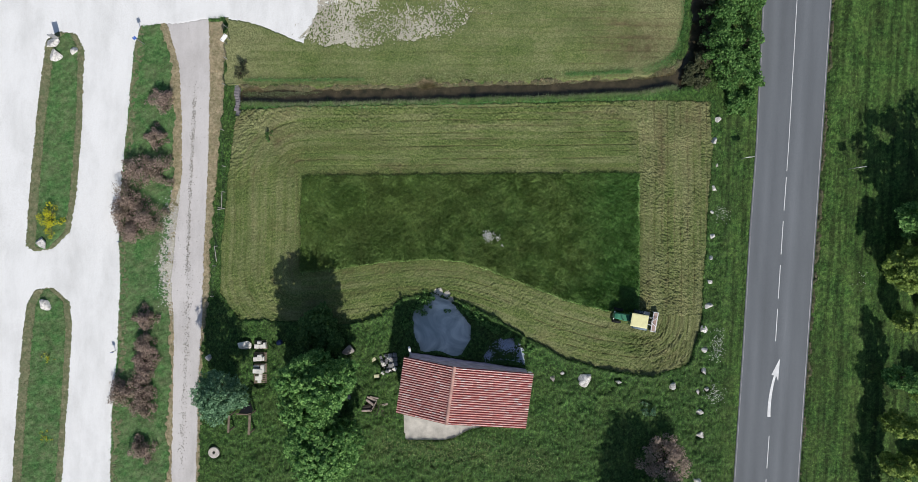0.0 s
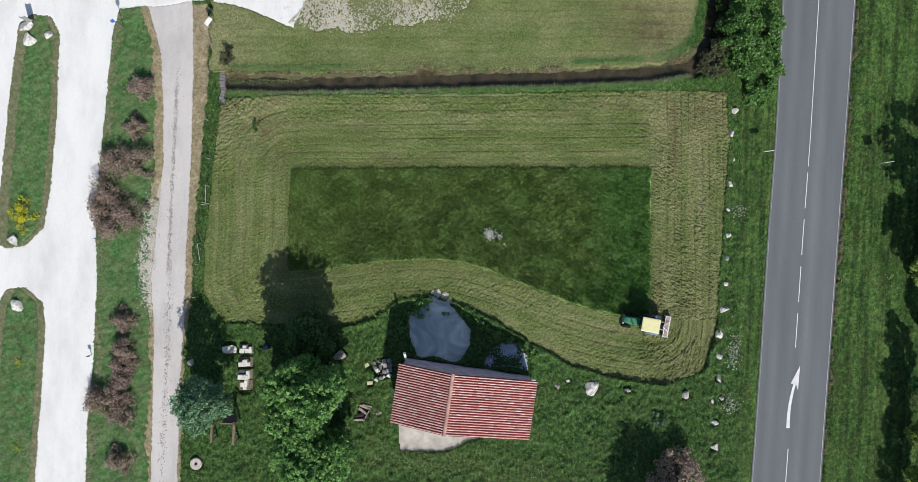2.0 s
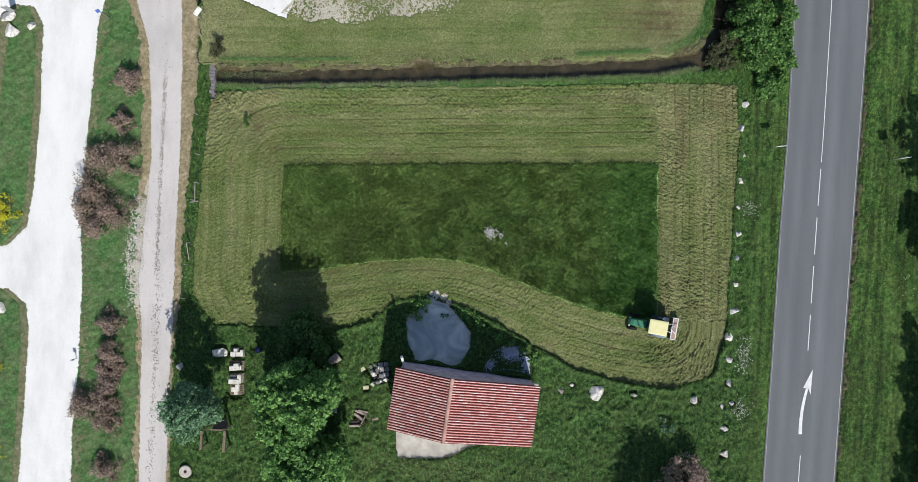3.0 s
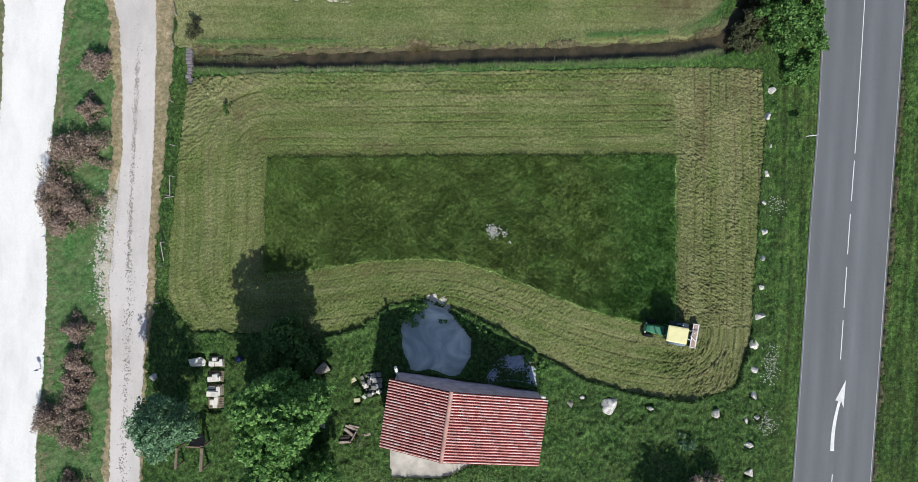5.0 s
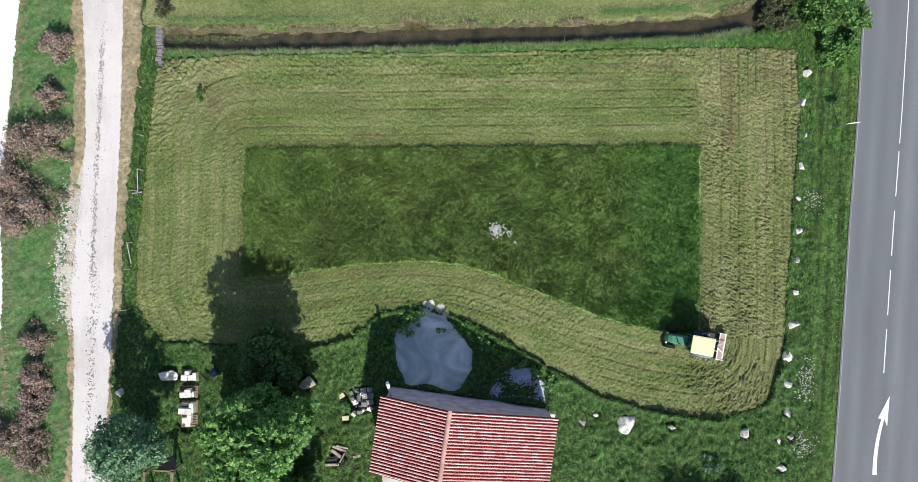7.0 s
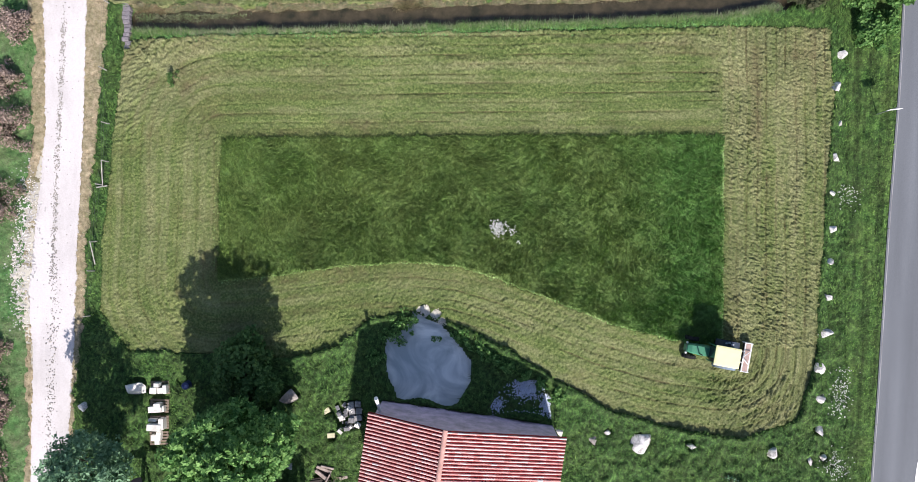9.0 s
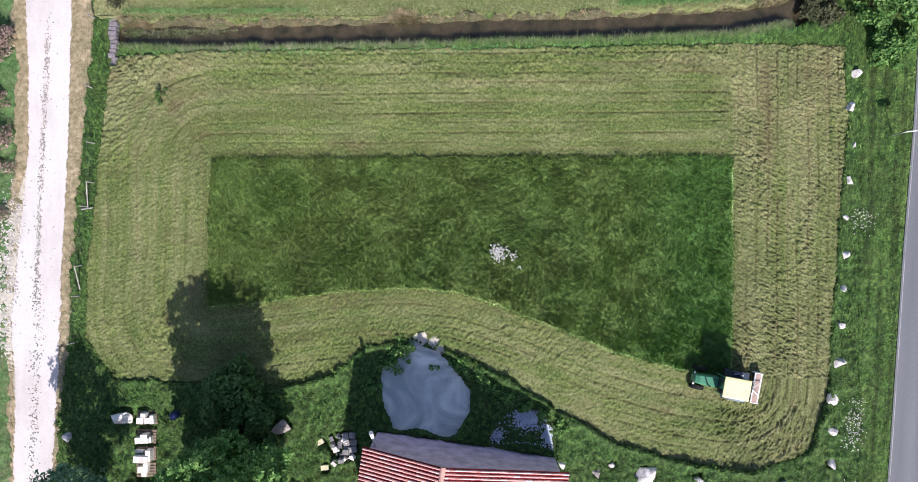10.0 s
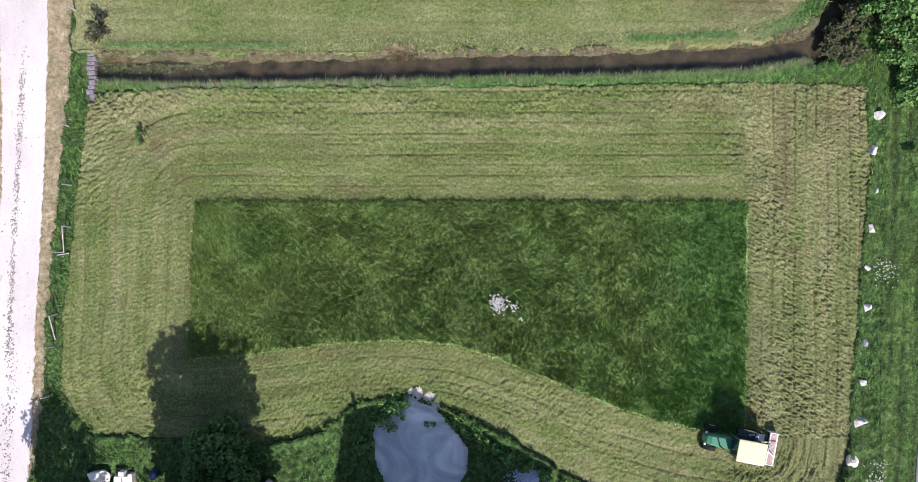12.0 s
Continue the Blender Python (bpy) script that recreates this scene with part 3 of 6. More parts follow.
def mown_rows(x, y):
    """How far from the uncut middle: the cuttings lie in rows at even steps of it."""
    return away(UNCUT, x, y, True)


def row_run(x, y):
    """Place along the rows: they turn at the field's corners."""
    side = ((x > 15.9) & (y > -6.7)) | ((x < -13.95) & (-13.95 - x > y - 5.8))
    return np.where(side & (y < 14), y, x)


def row_place(x, y):
    """Distance of each place from the uncut middle, or north of the ditch along the meadow, a little wavering."""
    return np.where(y > 13.7, y - 14.3 + 0.25 * (vnoise(x, y, 4, 42) - 0.5), np.where((x > 15.9) & (y > 5.9), x - 16.05, mown_rows(x, y))) + 0.16 * (vnoise(x, y, 3.5, 41) - 0.5)


def row_rut(x, y):
    """Thin furrows between the swaths, 1.15 m apart, with weaker ones between."""
    d, run = row_place(x, y), row_run(x, y)
    near = np.abs((d - 1.4 + 0.575) % 1.15 - 0.575)
    half = np.abs((d - 0.86 + 0.575) % 1.15 - 0.575)
    wide = 0.05 + 0.035 * vnoise(run, d, 0.5, 76)
    main = np.clip(1 - near / wide, 0, 1) * np.clip((vnoise(run, np.floor((d - 0.8) / 1.15) * 3.7, 3.0, 40) - 0.34) / 0.25, 0.0, 1)
    weak = np.clip(1 - half / 0.05, 0, 1) * np.clip((vnoise(run, np.floor(d / 1.15) * 5.1, 2.0, 77) - 0.34) / 0.2, 0, 1)
    west = np.clip(1 - np.abs(x + 14.42 - 0.04 * vnoise(x, y, 1.5, 39)) / 0.06, 0, 1) * (y > -2.6) * (y < 5.8)
    return np.maximum(np.maximum(main, 0.8 * weak) * (d > 0.5), 0.8 * west)


def mown_height(x, y):
    d, run = row_place(x, y), row_run(x, y)
    north = y > 13.7
    east = np.clip((x - 14) / 2.5, 0, 1) * (y < 14)
    far = np.clip((y - 9) / 2, 0, 1)
    south = np.clip((-2 - y) / 2, 0, 1)
    rough = (0.36 + 0.52 * east + 0.42 * far * (1 - east) + 0.25 * south + 0.4 * np.clip((-16.5 - x) / 2, 0, 1) * far) * np.where(north, 0.5, 1.0)
    skew = run + 0.5 * d
    lump = vnoise(d * 0.7, skew * 1.1, 0.055, 43) * 0.55 + vnoise(d * 0.85, skew, 0.10, 44) * 0.45
    lump = np.clip((lump - 0.32) / 0.26, 0, 1)
    patch = np.clip((vnoise(d, run * 0.3, 0.9, 78) - 0.15) / 0.5, 0.55, 1)
    swath = 0.025 * vnoise(d, run * 0.08, 0.3, 79)
    fine = 0.065 * vnoise(d * 0.6, skew, 0.06, 45)
    tongue = vnoise(d * 0.55, skew, 0.12, 84) * 0.65 + vnoise(d * 0.7, run - 0.4 * d, 0.2, 85) * 0.35
    tongue = np.clip((tongue - 0.42) / 0.2, 0, 1)
    hay = np.clip((-17 - x) / 1.5, 0, 1) * np.clip((y - 4) / 2, 0, 1)
    coarse = (0.022 + 0.045 * east + 0.045 * far * (1 - east) + 0.02 * south + 0.06 * hay) * np.where(north, 0.35, 1.0) * patch
    return 0.03 + rough * patch * 0.09 * lump * lump * (3 - 2 * lump) + coarse * tongue * tongue * (3 - 2 * tongue) + swath + fine + 0.065 * (1 - row_rut(x, y)) * np.where(north, 0.6, 1)


def mown_dry(x, y):
    d, run = row_place(x, y), row_run(x, y)
    east = np.clip((x - 14.5) / 2, 0, 1)
    far = np.clip((y - 7.0) / 3, 0, 1)
    south = np.clip((-2 - y) / 3, 0, 1) * np.clip((x + 4) / 9, 0, 1) * (1 - 0.8 * east)
    base = 0.10 + 0.16 * np.clip((-14 - x) / 2, 0, 1) + 0.06 * (y > 13.7) + 0.6 * np.clip((-16.5 - x) / 2.5, 0, 1) * np.clip((y - 5) / 4, 0, 1) + 0.46 * east + 0.14 * east * np.clip((y - 2) / 6, 0, 1) + 0.2 * far * np.clip((x + 16) / 12, 0.5, 1) + 0.30 * south
    bands = 0.5 * vnoise(d, run * 0.04, 0.42, 46) + 0.5 * vnoise(d, run * 0.03, 0.17, 86)
    return np.clip(base + np.where(y > 13.7, 0.6, 1.15 + 0.4 * far) * (bands - 0.5) + 0.5 * (vnoise(x, y * 1.4, 1.6, 50) - 0.5) + 0.45 * (vnoise(d, run * 0.6, 0.13, 47) - 0.5) - 0.25 * row_rut(x, y), 0, 1)


def mown_bare(x, y):
    """Brown worn patches: a streak in the east strip, the north-west turning place, and spots."""
    streak = np.exp(-((x - 18.0) / 0.45) ** 2) * np.clip((y - 4.5) / 1.5, 0, 1) * np.clip((12 - y) / 1, 0, 1)
    turn = np.exp(-(((x + 15.8) / 1.6) ** 2 + ((y - 8.5) / 3.2) ** 2))
    corner = np.exp(-(((x - 20.8) / 1.6) ** 2 + ((y - 11) / 1.5) ** 2)) + 2.4 * np.exp(-(((x - 16) / 3.5) ** 2 + ((y - 17.5) / 1.8) ** 2))
    spots = np.clip((vnoise(x, y * 2, 1.6, 73) - 0.62) / 0.3, 0, 1)
    worn = np.clip((vnoise(row_place(x, y), row_run(x, y) * 0.07, 0.5, 75) - 0.66) / 0.2, 0, 1) * np.clip((y + 16) / 12, 0, 1)
    return np.clip((0.28 * worn + 0.8 * row_rut(x, y) * np.clip((x + 10) / 10, 0.4, 1) + 0.6 * streak + 0.3 * turn + 0.25 * corner + 0.22 * spots) * (0.45 + 0.9 * vnoise(x, y, 0.3, 74)) * np.where((y > 13.7) & (x < 11), 0.5, 1.0), 0, 0.85)


def under_uncut(x, y):
    """The cut stubble runs on a little under the edge of the tall grass."""
    return inside(UNCUT, x, y) & (away(UNCUT, x, y, True) < 0.3)


tagged(cover("hay_meadow", [MOWN], (15.2, 24, -13.5, 12.9), 0.042, mown_height, MAT_MOWN, {"dry": mown_dry, "bare": mown_bare}, under_uncut),
       "strip of coarse straw-coloured cuttings on mown ground", "mown grass", kind="stuff")
tagged(cover("mown_meadow", [MOWN], (-22, 15.25, -13.5, 14.0), 0.058, mown_height, MAT_MOWN, {"dry": mown_dry, "bare": mown_bare}, under_uncut),
       "freshly mown meadow with green cuttings in rows", "mown grass", kind="stuff")
tagged(cover("north_meadow", [MOWN], (-22, 24, 13.5, 24), 0.08, lambda x, y: 0.55 * mown_height(x, y), MAT_MOWN, {"dry": mown_dry, "bare": mown_bare}),
       "short mown meadow beyond the ditch", "mown grass", kind="stuff")
def fresh_at(x, y):
    """Where the uncut grass is young and deep green: along its east side and in patches."""
    return np.clip(np.clip((x - 8.5) / 5, 0, 1) * 0.7 + 0.4 * (vnoise(x, y, 3.0, 48) - 0.55) + 0.3 * (vnoise(x, y, 0.5, 49) - 0.5), 0, 0.85)


def uncut_height(x, y):
    """Tall grass laid over by wind in two directions."""
    a, b = 0.77 * x + 0.64 * y, 0.77 * y - 0.64 * x
    one = vnoise(a * 0.4, b, 0.22, 52) * 0.8 + vnoise(a * 0.5, b, 0.5, 87) * 0.2
    a, b = 0.85 * x - 0.53 * y, 0.85 * y + 0.53 * x
    two = vnoise(a * 0.4, b, 0.24, 88) * 0.8 + vnoise(a * 0.5, b, 0.55, 89) * 0.2
    w = np.clip((vnoise(x, y, 4.5, 90) - 0.35) / 0.3, 0, 1)
    return 0.18 + 0.08 * (one * w + two * (1 - w)) + 0.06 * vnoise(x, y, 0.12, 53)


tagged(cover("uncut_meadow", [TALL], (-15.5, 17.5, -8, 7.5), 0.075, uncut_height, MAT_UNCUT, {"fresh": fresh_at}),
       "dark green uncut meadow grass in the middle of the field", "tall grass", kind="stuff")


def verge_height(x, y):
    wild = np.clip((-4.5 - y) / 2, 0, 1) * np.clip((24 - x) / 2.5, 0, 1) * np.clip((x + 22.5) / 1.5, 0, 1) * 0.75 + 0.3
    ridge = 0.2 * np.exp(-(away(FIELD[10:20], x, y) / 0.4) ** 2)
    fringe = 0.24 * np.exp(-(away(FIELD[5:10], x, y) / 0.5) ** 2) * (0.25 + 1.0 * vnoise(x, y, 0.6, 98)) + 0.16 * np.clip((x - 22.3) / 0.8, 0, 1) * np.clip((24.6 - x) / 0.8, 0, 1) * vnoise(x, y, 0.55, 99) ** 2
    return 0.03 + ridge + fringe + wild * (0.08 + 0.08 * vnoise(x, y, 1.1, 55) + 0.2 * vnoise(x, y * 0.85, 0.37, 56) ** 2 * (0.35 + 1.1 * vnoise(x, y, 1.7, 97)) + 0.17 * vnoise(x * 0.8, y, 0.19, 54))


tagged(cover("strip_grass", [VERGE], (-41, -23.4, -27, 25), 0.11, lambda x, y: 0.6 * verge_height(x, y), MAT_STRIP),
       "pale green roadside grass on strips between the gravel", "grass", kind="stuff")
tagged(cover("roadside_grass", [VERGE], (23.3, 48, -27, 25), 0.14, lambda x, y: verge_height(x, y) + ground_height(x, y), MAT_ROADSIDE),
       "green roadside grass mown in stripes along the road", "grass", kind="stuff")
tagged(cover("rough_grass", [VERGE], (-23.4, 23.4, -27, 25), 0.12, lambda x, y: verge_height(x, y) + ground_height(x, y), MAT_VERGE),
       "rough green verge grass round barn, field and roads", "grass", kind="stuff")
tagged(cover("worn_grass", [DRY], (-42, -27.2, -27, 21), 0.1,
             lambda x, y: 0.03 + 0.05 * vnoise(x, y, 0.3, 57), MAT_WORN),
       "worn olive grass at the edges of the gravel yard", "grass", kind="stuff")
tagged(cover("dry_grass", [DRY], (-27.2, -20, -27, 21), 0.06,
             lambda x, y: 0.03 + 0.05 * vnoise(x, y, 0.3, 57), MAT_STRAW),
       "straw-coloured dry grass along the gravel edges", "dry grass", kind="stuff")
tagged(cover("spilled_gravel", [THIN], (-29, -24.5, -9, 6), 0.055, lambda x, y: 0.03 + 0.03 * vnoise(x, y, 0.15, 70), MAT_SPILL),
       "pale gravel spilled from the track into thin grass", "gravel", kind="stuff")
tagged(cover("thin_gravel", [THIN], (-16, 5, 15, 25), 0.045, lambda x, y: 0.035 + 0.02 * vnoise(x, y, 0.12, 70), MAT_SPILL),
       "thin pale gravel spread through grass", "gravel", kind="stuff")
tagged(cover("bare_soil", [SOIL], (-20, 35, -30, 30), 0.12,
             lambda x, y: ground_height(x, y) + 0.07 + 0.14 * vnoise(x, y, 0.3, 60) + 0.08 * vnoise(x, y, 0.14, 71), MAT_SOIL),
       "brown soil and dry stalks on ditch bank and road shoulder", "soil", kind="stuff")
def yard_height(x, y):
    return 0.02 + 0.015 * vnoise(x, y, 1.5, 58)


tagged(cover("gravel_yard", [YARD], (-46, 0, -26, 26), 0.11, yard_height, MAT_YARD), "bright white gravel yard with grassy islands", "gravel", kind="structure")
for name, bounds in (("gravel_yard_west", (-80, -45.9, -40, 45)), ("gravel_yard_north", (-46.5, 6, 25.7, 45)), ("gravel_yard_south", (-46.5, -25, -40, -25.9))):
    tagged(cover(name, [YARD], bounds, 0.5, yard_height, MAT_YARD), "bright white gravel at the outer yard", "gravel", kind="structure")
tagged(cover("gravel_track", [TRACK], (-28, -21, -45, 21), 0.1, lambda x, y: 0.025 + 0.02 * vnoise(x, y, 1.0, 59), MAT_TRACK),
       "pale gravel farm track along the fence", "track", kind="structure")


def blades(name, kinds, bounds, count, tall, wide, material, label, category, seed, base=0.0, lean=0.7, attr=None, swept=0.0, line=None, loose=0.05, aim=None, bent=False):
    """Loose grass blades, each a narrow pointed triangle, or a bent strip of two."""
    r = np.random.RandomState(seed)
    x0, x1, y0, y1 = bounds
    px, py = r.uniform(x0, x1, count), r.uniform(y0, y1, count)
    if line:
        ends = np.array(line)
        k, u = r.randint(0, len(ends) - 1, count), r.uniform(0, 1, count)
        at = ends[k] * (1 - u)[:, None] + ends[k + 1] * u[:, None]
        px, py = at[:, 0] + r.normal(0, loose, count), at[:, 1] + r.normal(0, loose, count)
    keep = np.isin(kind_at(px, py), kinds)
    px, py = px[keep], py[keep]
    n = len(px)
    clump = vnoise(px, py, 0.8, seed + 90)
    a, tip = r.uniform(0, 2 * math.pi, n), r.uniform(0, 2 * math.pi, n)
    if swept:
        tip = np.where(r.uniform(0, 1, n) < swept, 2.2 + 3.0 * (vnoise(px, py, 1.3, seed + 91) - 0.5) + r.normal(0, 0.35, n), tip)
    if aim is not None:
        tip = aim + r.normal(0, 0.7, n)
        a = tip + math.pi / 2
    h = tall * r.uniform(0.5, 1.1, n) * (0.8 + 0.4 * clump)
    w = wide * (r.uniform(0.6, 1.3, n) if bent else r.uniform(0.7, 1.6, n))
    o = h * lean * r.uniform(0.4, 1.2, n)
    z = base(px, py) if callable(base) else np.full(n, base)
    p0 = np.stack([px - w * np.cos(a), py - w * np.sin(a), z], -1)
    p1 = np.stack([px + w * np.cos(a), py + w * np.sin(a), z], -1)
    p2 = np.stack([px + o * np.cos(tip), py + o * np.sin(tip), z + h], -1)
    corners = [p0, p1, p2]
    if bent:
        corners.append(np.stack([px + 0.4 * o * np.cos(tip), py + 0.4 * o * np.sin(tip), z + 0.7 * h], -1))
    k = len(corners)
    v = np.stack(corners, 1).reshape(-1, 3)
    q = np.arange(n)[:, None] * k
    f = np.concatenate([q + [0, 1, 3], q + [1, 2, 3]]) if bent else q + [0, 1, 2]
    return tagged(new(name, mesh_np(name, v, f, material, False, attr and {attr[0]: np.repeat(attr[1](px, py), k)})), label, category, kind="stuff")


blades("tall_grass_blades", [TALL], (-14.5, 16.5, -7, 6.3), 225000, 0.19, 0.015, MAT_UNCUT_BLADE, "dark green seeding blades of the uncut meadow", "tall grass", 61, lambda x, y: uncut_height(x, y) - 0.04, 1.3, ("fresh", fresh_at), 0.45, bent=True)
EAST_EDGE = [(16.12, 5.9 - 1.06 * k) for k in range(13)]
SOUTH_EDGE = [(x, y - 0.10) for x, y in UNCUT[3:]]
WEST_EDGE = [(-14.28, -2.6), (-14.22, 1.5), (-14.15, 5.6)]
for name, edge, count, seed in (("lit_edge_stems_west", WEST_EDGE, 3500, 61), ("lit_edge_stems_east", EAST_EDGE, 12000, 63), ("lit_edge_stems_south", SOUTH_EDGE, 38000, 64)):
    blades(name, [TALL, MOWN], (0, 1, 0, 1), count, 0.06, 0.014, MAT_LIT_RIM, "pale green stems that paint a sunlit rim on the uncut grass", "tall grass", seed, lambda x, y: 0.1 + 0.12 * inside(UNCUT, x, y), 2.6, None, 0.0, edge, 0.05)
blades("strip_grass_blades", [VERGE], (-41, -23.4, -24, 20), 120000, 0.12, 0.014, MAT_STRIP_BLADE, "pale green grass blades on the gravel strips", "grass", 79, lambda x, y: 0.55 * verge_height(x, y), 1.5, None, 0.5)
blades("verge_grass_blades", [VERGE], (-23.4, 23.5, -24, 23), 260000, 0.21, 0.020, MAT_VERGE_BLADE, "lush green grass blades on verges and round the barn", "grass", 62, lambda x, y: 0.85 * verge_height(x, y) + ground_height(x, y), 1.4, None, 0.5)
blades("roadside_grass_blades", [VERGE], (23.4, 43, -24, 23), 170000, 0.14, 0.019, MAT_ROADSIDE_BLADE, "green grass blades on the road verges", "grass", 83, lambda x, y: 0.8 * verge_height(x, y) + ground_height(x, y), 1.6, None, 0.4)
blades("ditch_bank_grass", [VERGE, WET], (-19.5, 24, 11.3, 13.3), 26000, 0.20, 0.014, MAT_VERGE_BLADE, "long green grass on the ditch bank", "grass", 65, lambda x, y: ground_height(x, y) + 0.12, 2.4, None, 0.0, None, 0.05, math.pi / 2)
NEAR_DITCH = [(x, y) for x, y in DITCH[:7]]
blades("bank_stalks", [SOIL, WET], (0, 1, 0, 1), 34000, 0.20, 0.013, MAT_STRAW_BLADE, "dry straw stalks on the ditch bank", "dry grass", 69, lambda x, y: ground_height(x, y) + 0.1, 0.9, None, 0.0, [(x, y + 0.82) for x, y in NEAR_DITCH], 0.2)
blades("bank_grass", [VERGE, SOIL, MOWN], (0, 1, 0, 1), 12000, 0.08, 0.013, MAT_PALE, "pale green grass strip along the ditch bank", "grass", 72, lambda x, y: ground_height(x, y) + 0.12, 2.2, None, 0.0, [(x, y + 1.42) for x, y in NEAR_DITCH], 0.24)
blades("lush_bank_grass", [VERGE, SOIL, MOWN], (0, 1, 0, 1), 2200, 0.11, 0.014, MAT_LUSH, "deep green grass tufts along the ditch bank", "grass", 74, lambda x, y: ground_height(x, y) + 0.14, 1.0, None, 0.0, [(9.6, 14.75), (12.5, 14.85), (15.4, 15.0)], 0.11)
blades("lush_bank_grass_west", [VERGE, SOIL, MOWN], (0, 1, 0, 1), 2200, 0.12, 0.014, MAT_LUSH, "deep green grass along the edge of the north meadow", "grass", 75, lambda x, y: ground_height(x, y) + 0.14, 1.0, None, 0.0, [(-19.2, 14.3), (-13.8, 14.25), (-8.5, 14.35)], 0.08)
blades("meadow_corner_grass", [VERGE, SOIL, MOWN], (0, 1, 0, 1), 4000, 0.12, 0.015, MAT_LUSH, "bright green grass round the corner of the north meadow", "grass", 76, lambda x, y: ground_height(x, y) + 0.1, 1.0, None, 0.0, [(16.6, 15.0), (18.3, 15.6), (19.6, 16.9), (20.1, 19.3), (20.4, 22.5)], 0.22)
blades("south_bank_grass", [VERGE, WET, MOWN], (0, 1, 0, 1), 3500, 0.08, 0.014, MAT_LUSH, "light green grass along the south ditch edge", "grass", 77, lambda x, y: 0.3 * ground_height(x, y) + 0.14, 2.6, None, 0.0, [(x, y - 0.98) for x, y in NEAR_DITCH], 0.17, math.pi / 2)
blades("straw_reeds", [SOIL, VERGE, WET], (0, 1, 0, 1), 3200, 0.42, 0.022, MAT_STRAW_BLADE, "clump of tall dry straw reeds at the water", "reeds", 80, lambda x, y: ground_height(x, y), 0.9, None, 0.0, [(-3.3, 13.85), (-2.2, 13.9)], 0.2)
blades("straw_reeds_west", [SOIL, VERGE, WET], (0, 1, 0, 1), 3000, 0.35, 0.018, MAT_STRAW_BLADE, "dry straw reeds beside the culvert", "reeds", 81, lambda x, y: ground_height(x, y), 0.9, None, 0.0, [(-19.2, 13.6), (-17.6, 13.55)], 0.12)
blades("missed_grass", [MOWN], (0, 1, 0, 1), 900, 0.13, 0.014, MAT_LUSH, "narrow strip of green grass missed by the mower", "grass", 84, 0.08, 1.2, None, 0.0, [(-9.33, 10.07), (-6.70, 10.25), (-3.81, 10.50)], 0.1)
blades("water_reeds", [WET], (0, 1, 0, 1), 2600, 0.16, 0.012, MAT_HAIR, "olive water weeds at the ditch head", "water plants", 78, -0.30, 1.0, None, 0.0, [(-19.2, 13.1), (-15.5, 13.2), (-12.5, 13.45)], 0.16)
blades("overhanging_grass", [VERGE, WET], (0, 1, 0, 1), 13000, 0.16, 0.011, MAT_HAIR, "greyish seeding grass hanging over the ditch edge", "grass", 73, lambda x, y: 0.25 * ground_height(x, y) + 0.1, 2.6, None, 0.0, [(x, y - 0.72) for x, y in NEAR_DITCH], 0.1, math.pi / 2)
blades("pale_tufts", [VERGE], (0, 1, 0, 1), 9000, 0.10, 0.014, MAT_PALE, "dry pale tufts in rough grass south of the barn", "dry grass", 85, lambda x, y: 0.9 * verge_height(x, y), 2.2, None, 0.5, [(-7.5, -18.0), (-3.0, -18.6), (2.0, -19.0), (8.0, -19.8)], 0.75)
blades("worn_grass_blades", [DRY], (-41, -27.2, -23, 21), 40000, 0.11, 0.014, MAT_WORN_BLADE, "thin olive grass blades at the gravel edge", "grass", 82, 0.04, 1.3)
blades("dry_grass_blades", [DRY], (-27.2, -20, -23, 21), 50000, 0.11, 0.014, MAT_STRAW_BLADE, "dry straw blades along gravel edges and ditch", "dry grass", 66, 0.04, 1.3)
blades("hay_blades", [MOWN], (15.5, 23, -12.5, 12.6), 80000, 0.06, 0.012, MAT_CUTTINGS, "loose straw-coloured cuttings on the mown meadow", "hay", 67, lambda x, y: 0.9 * mown_height(x, y), 2.4, ("dry", mown_dry))
blades("cut_grass_blades", [MOWN], (-22, 15.5, -12.5, 12.6), 200000, 0.055, 0.012, MAT_CUTTINGS, "loose green cuttings on the mown meadow", "hay", 68, lambda x, y: 0.9 * mown_height(x, y), 2.4, ("dry", mown_dry))

# ---------------------------------------------------------------- road
ry = np.concatenate([np.arange(-600, -60, 20), np.arange(-60, 60, 1.0), np.arange(60, 601, 20)])


def strip(name, y_list, x_left, x_right, z, material, parent, label="", across=9):
    """A ribbon along the road between two lines, with edges that go down."""
    u = np.linspace(0, 1, across)
    top = np.stack([np.stack([xl + (xr - xl) * u, np.full(across, yy), z - 0.02 * np.abs(2 * u - 1) ** 2], -1) for yy, xl, xr in zip(y_list, x_left, x_right)])
    left, right = top[:, :1].copy(), top[:, -1:].copy()
    left[..., 2] -= 0.05
    right[..., 2] -= 0.05
    v = np.concatenate([left, top, right], 1)
    n, k = v.shape[:2]
    i = np.arange(n * k).reshape(n, k)
    q = np.stack([i[:-1, :-1], i[:-1, 1:], i[1:, 1:], i[1:, :-1]], -1).reshape(-1, 4)
    uu = np.tile(np.concatenate([[0], u, [1]]), n)
    ob = new(name, mesh_np(name, v.reshape(-1, 3), q, material, False, {"across": uu}))
    ob.parent = parent
    if label:
        ob["label"] = label
    return ob


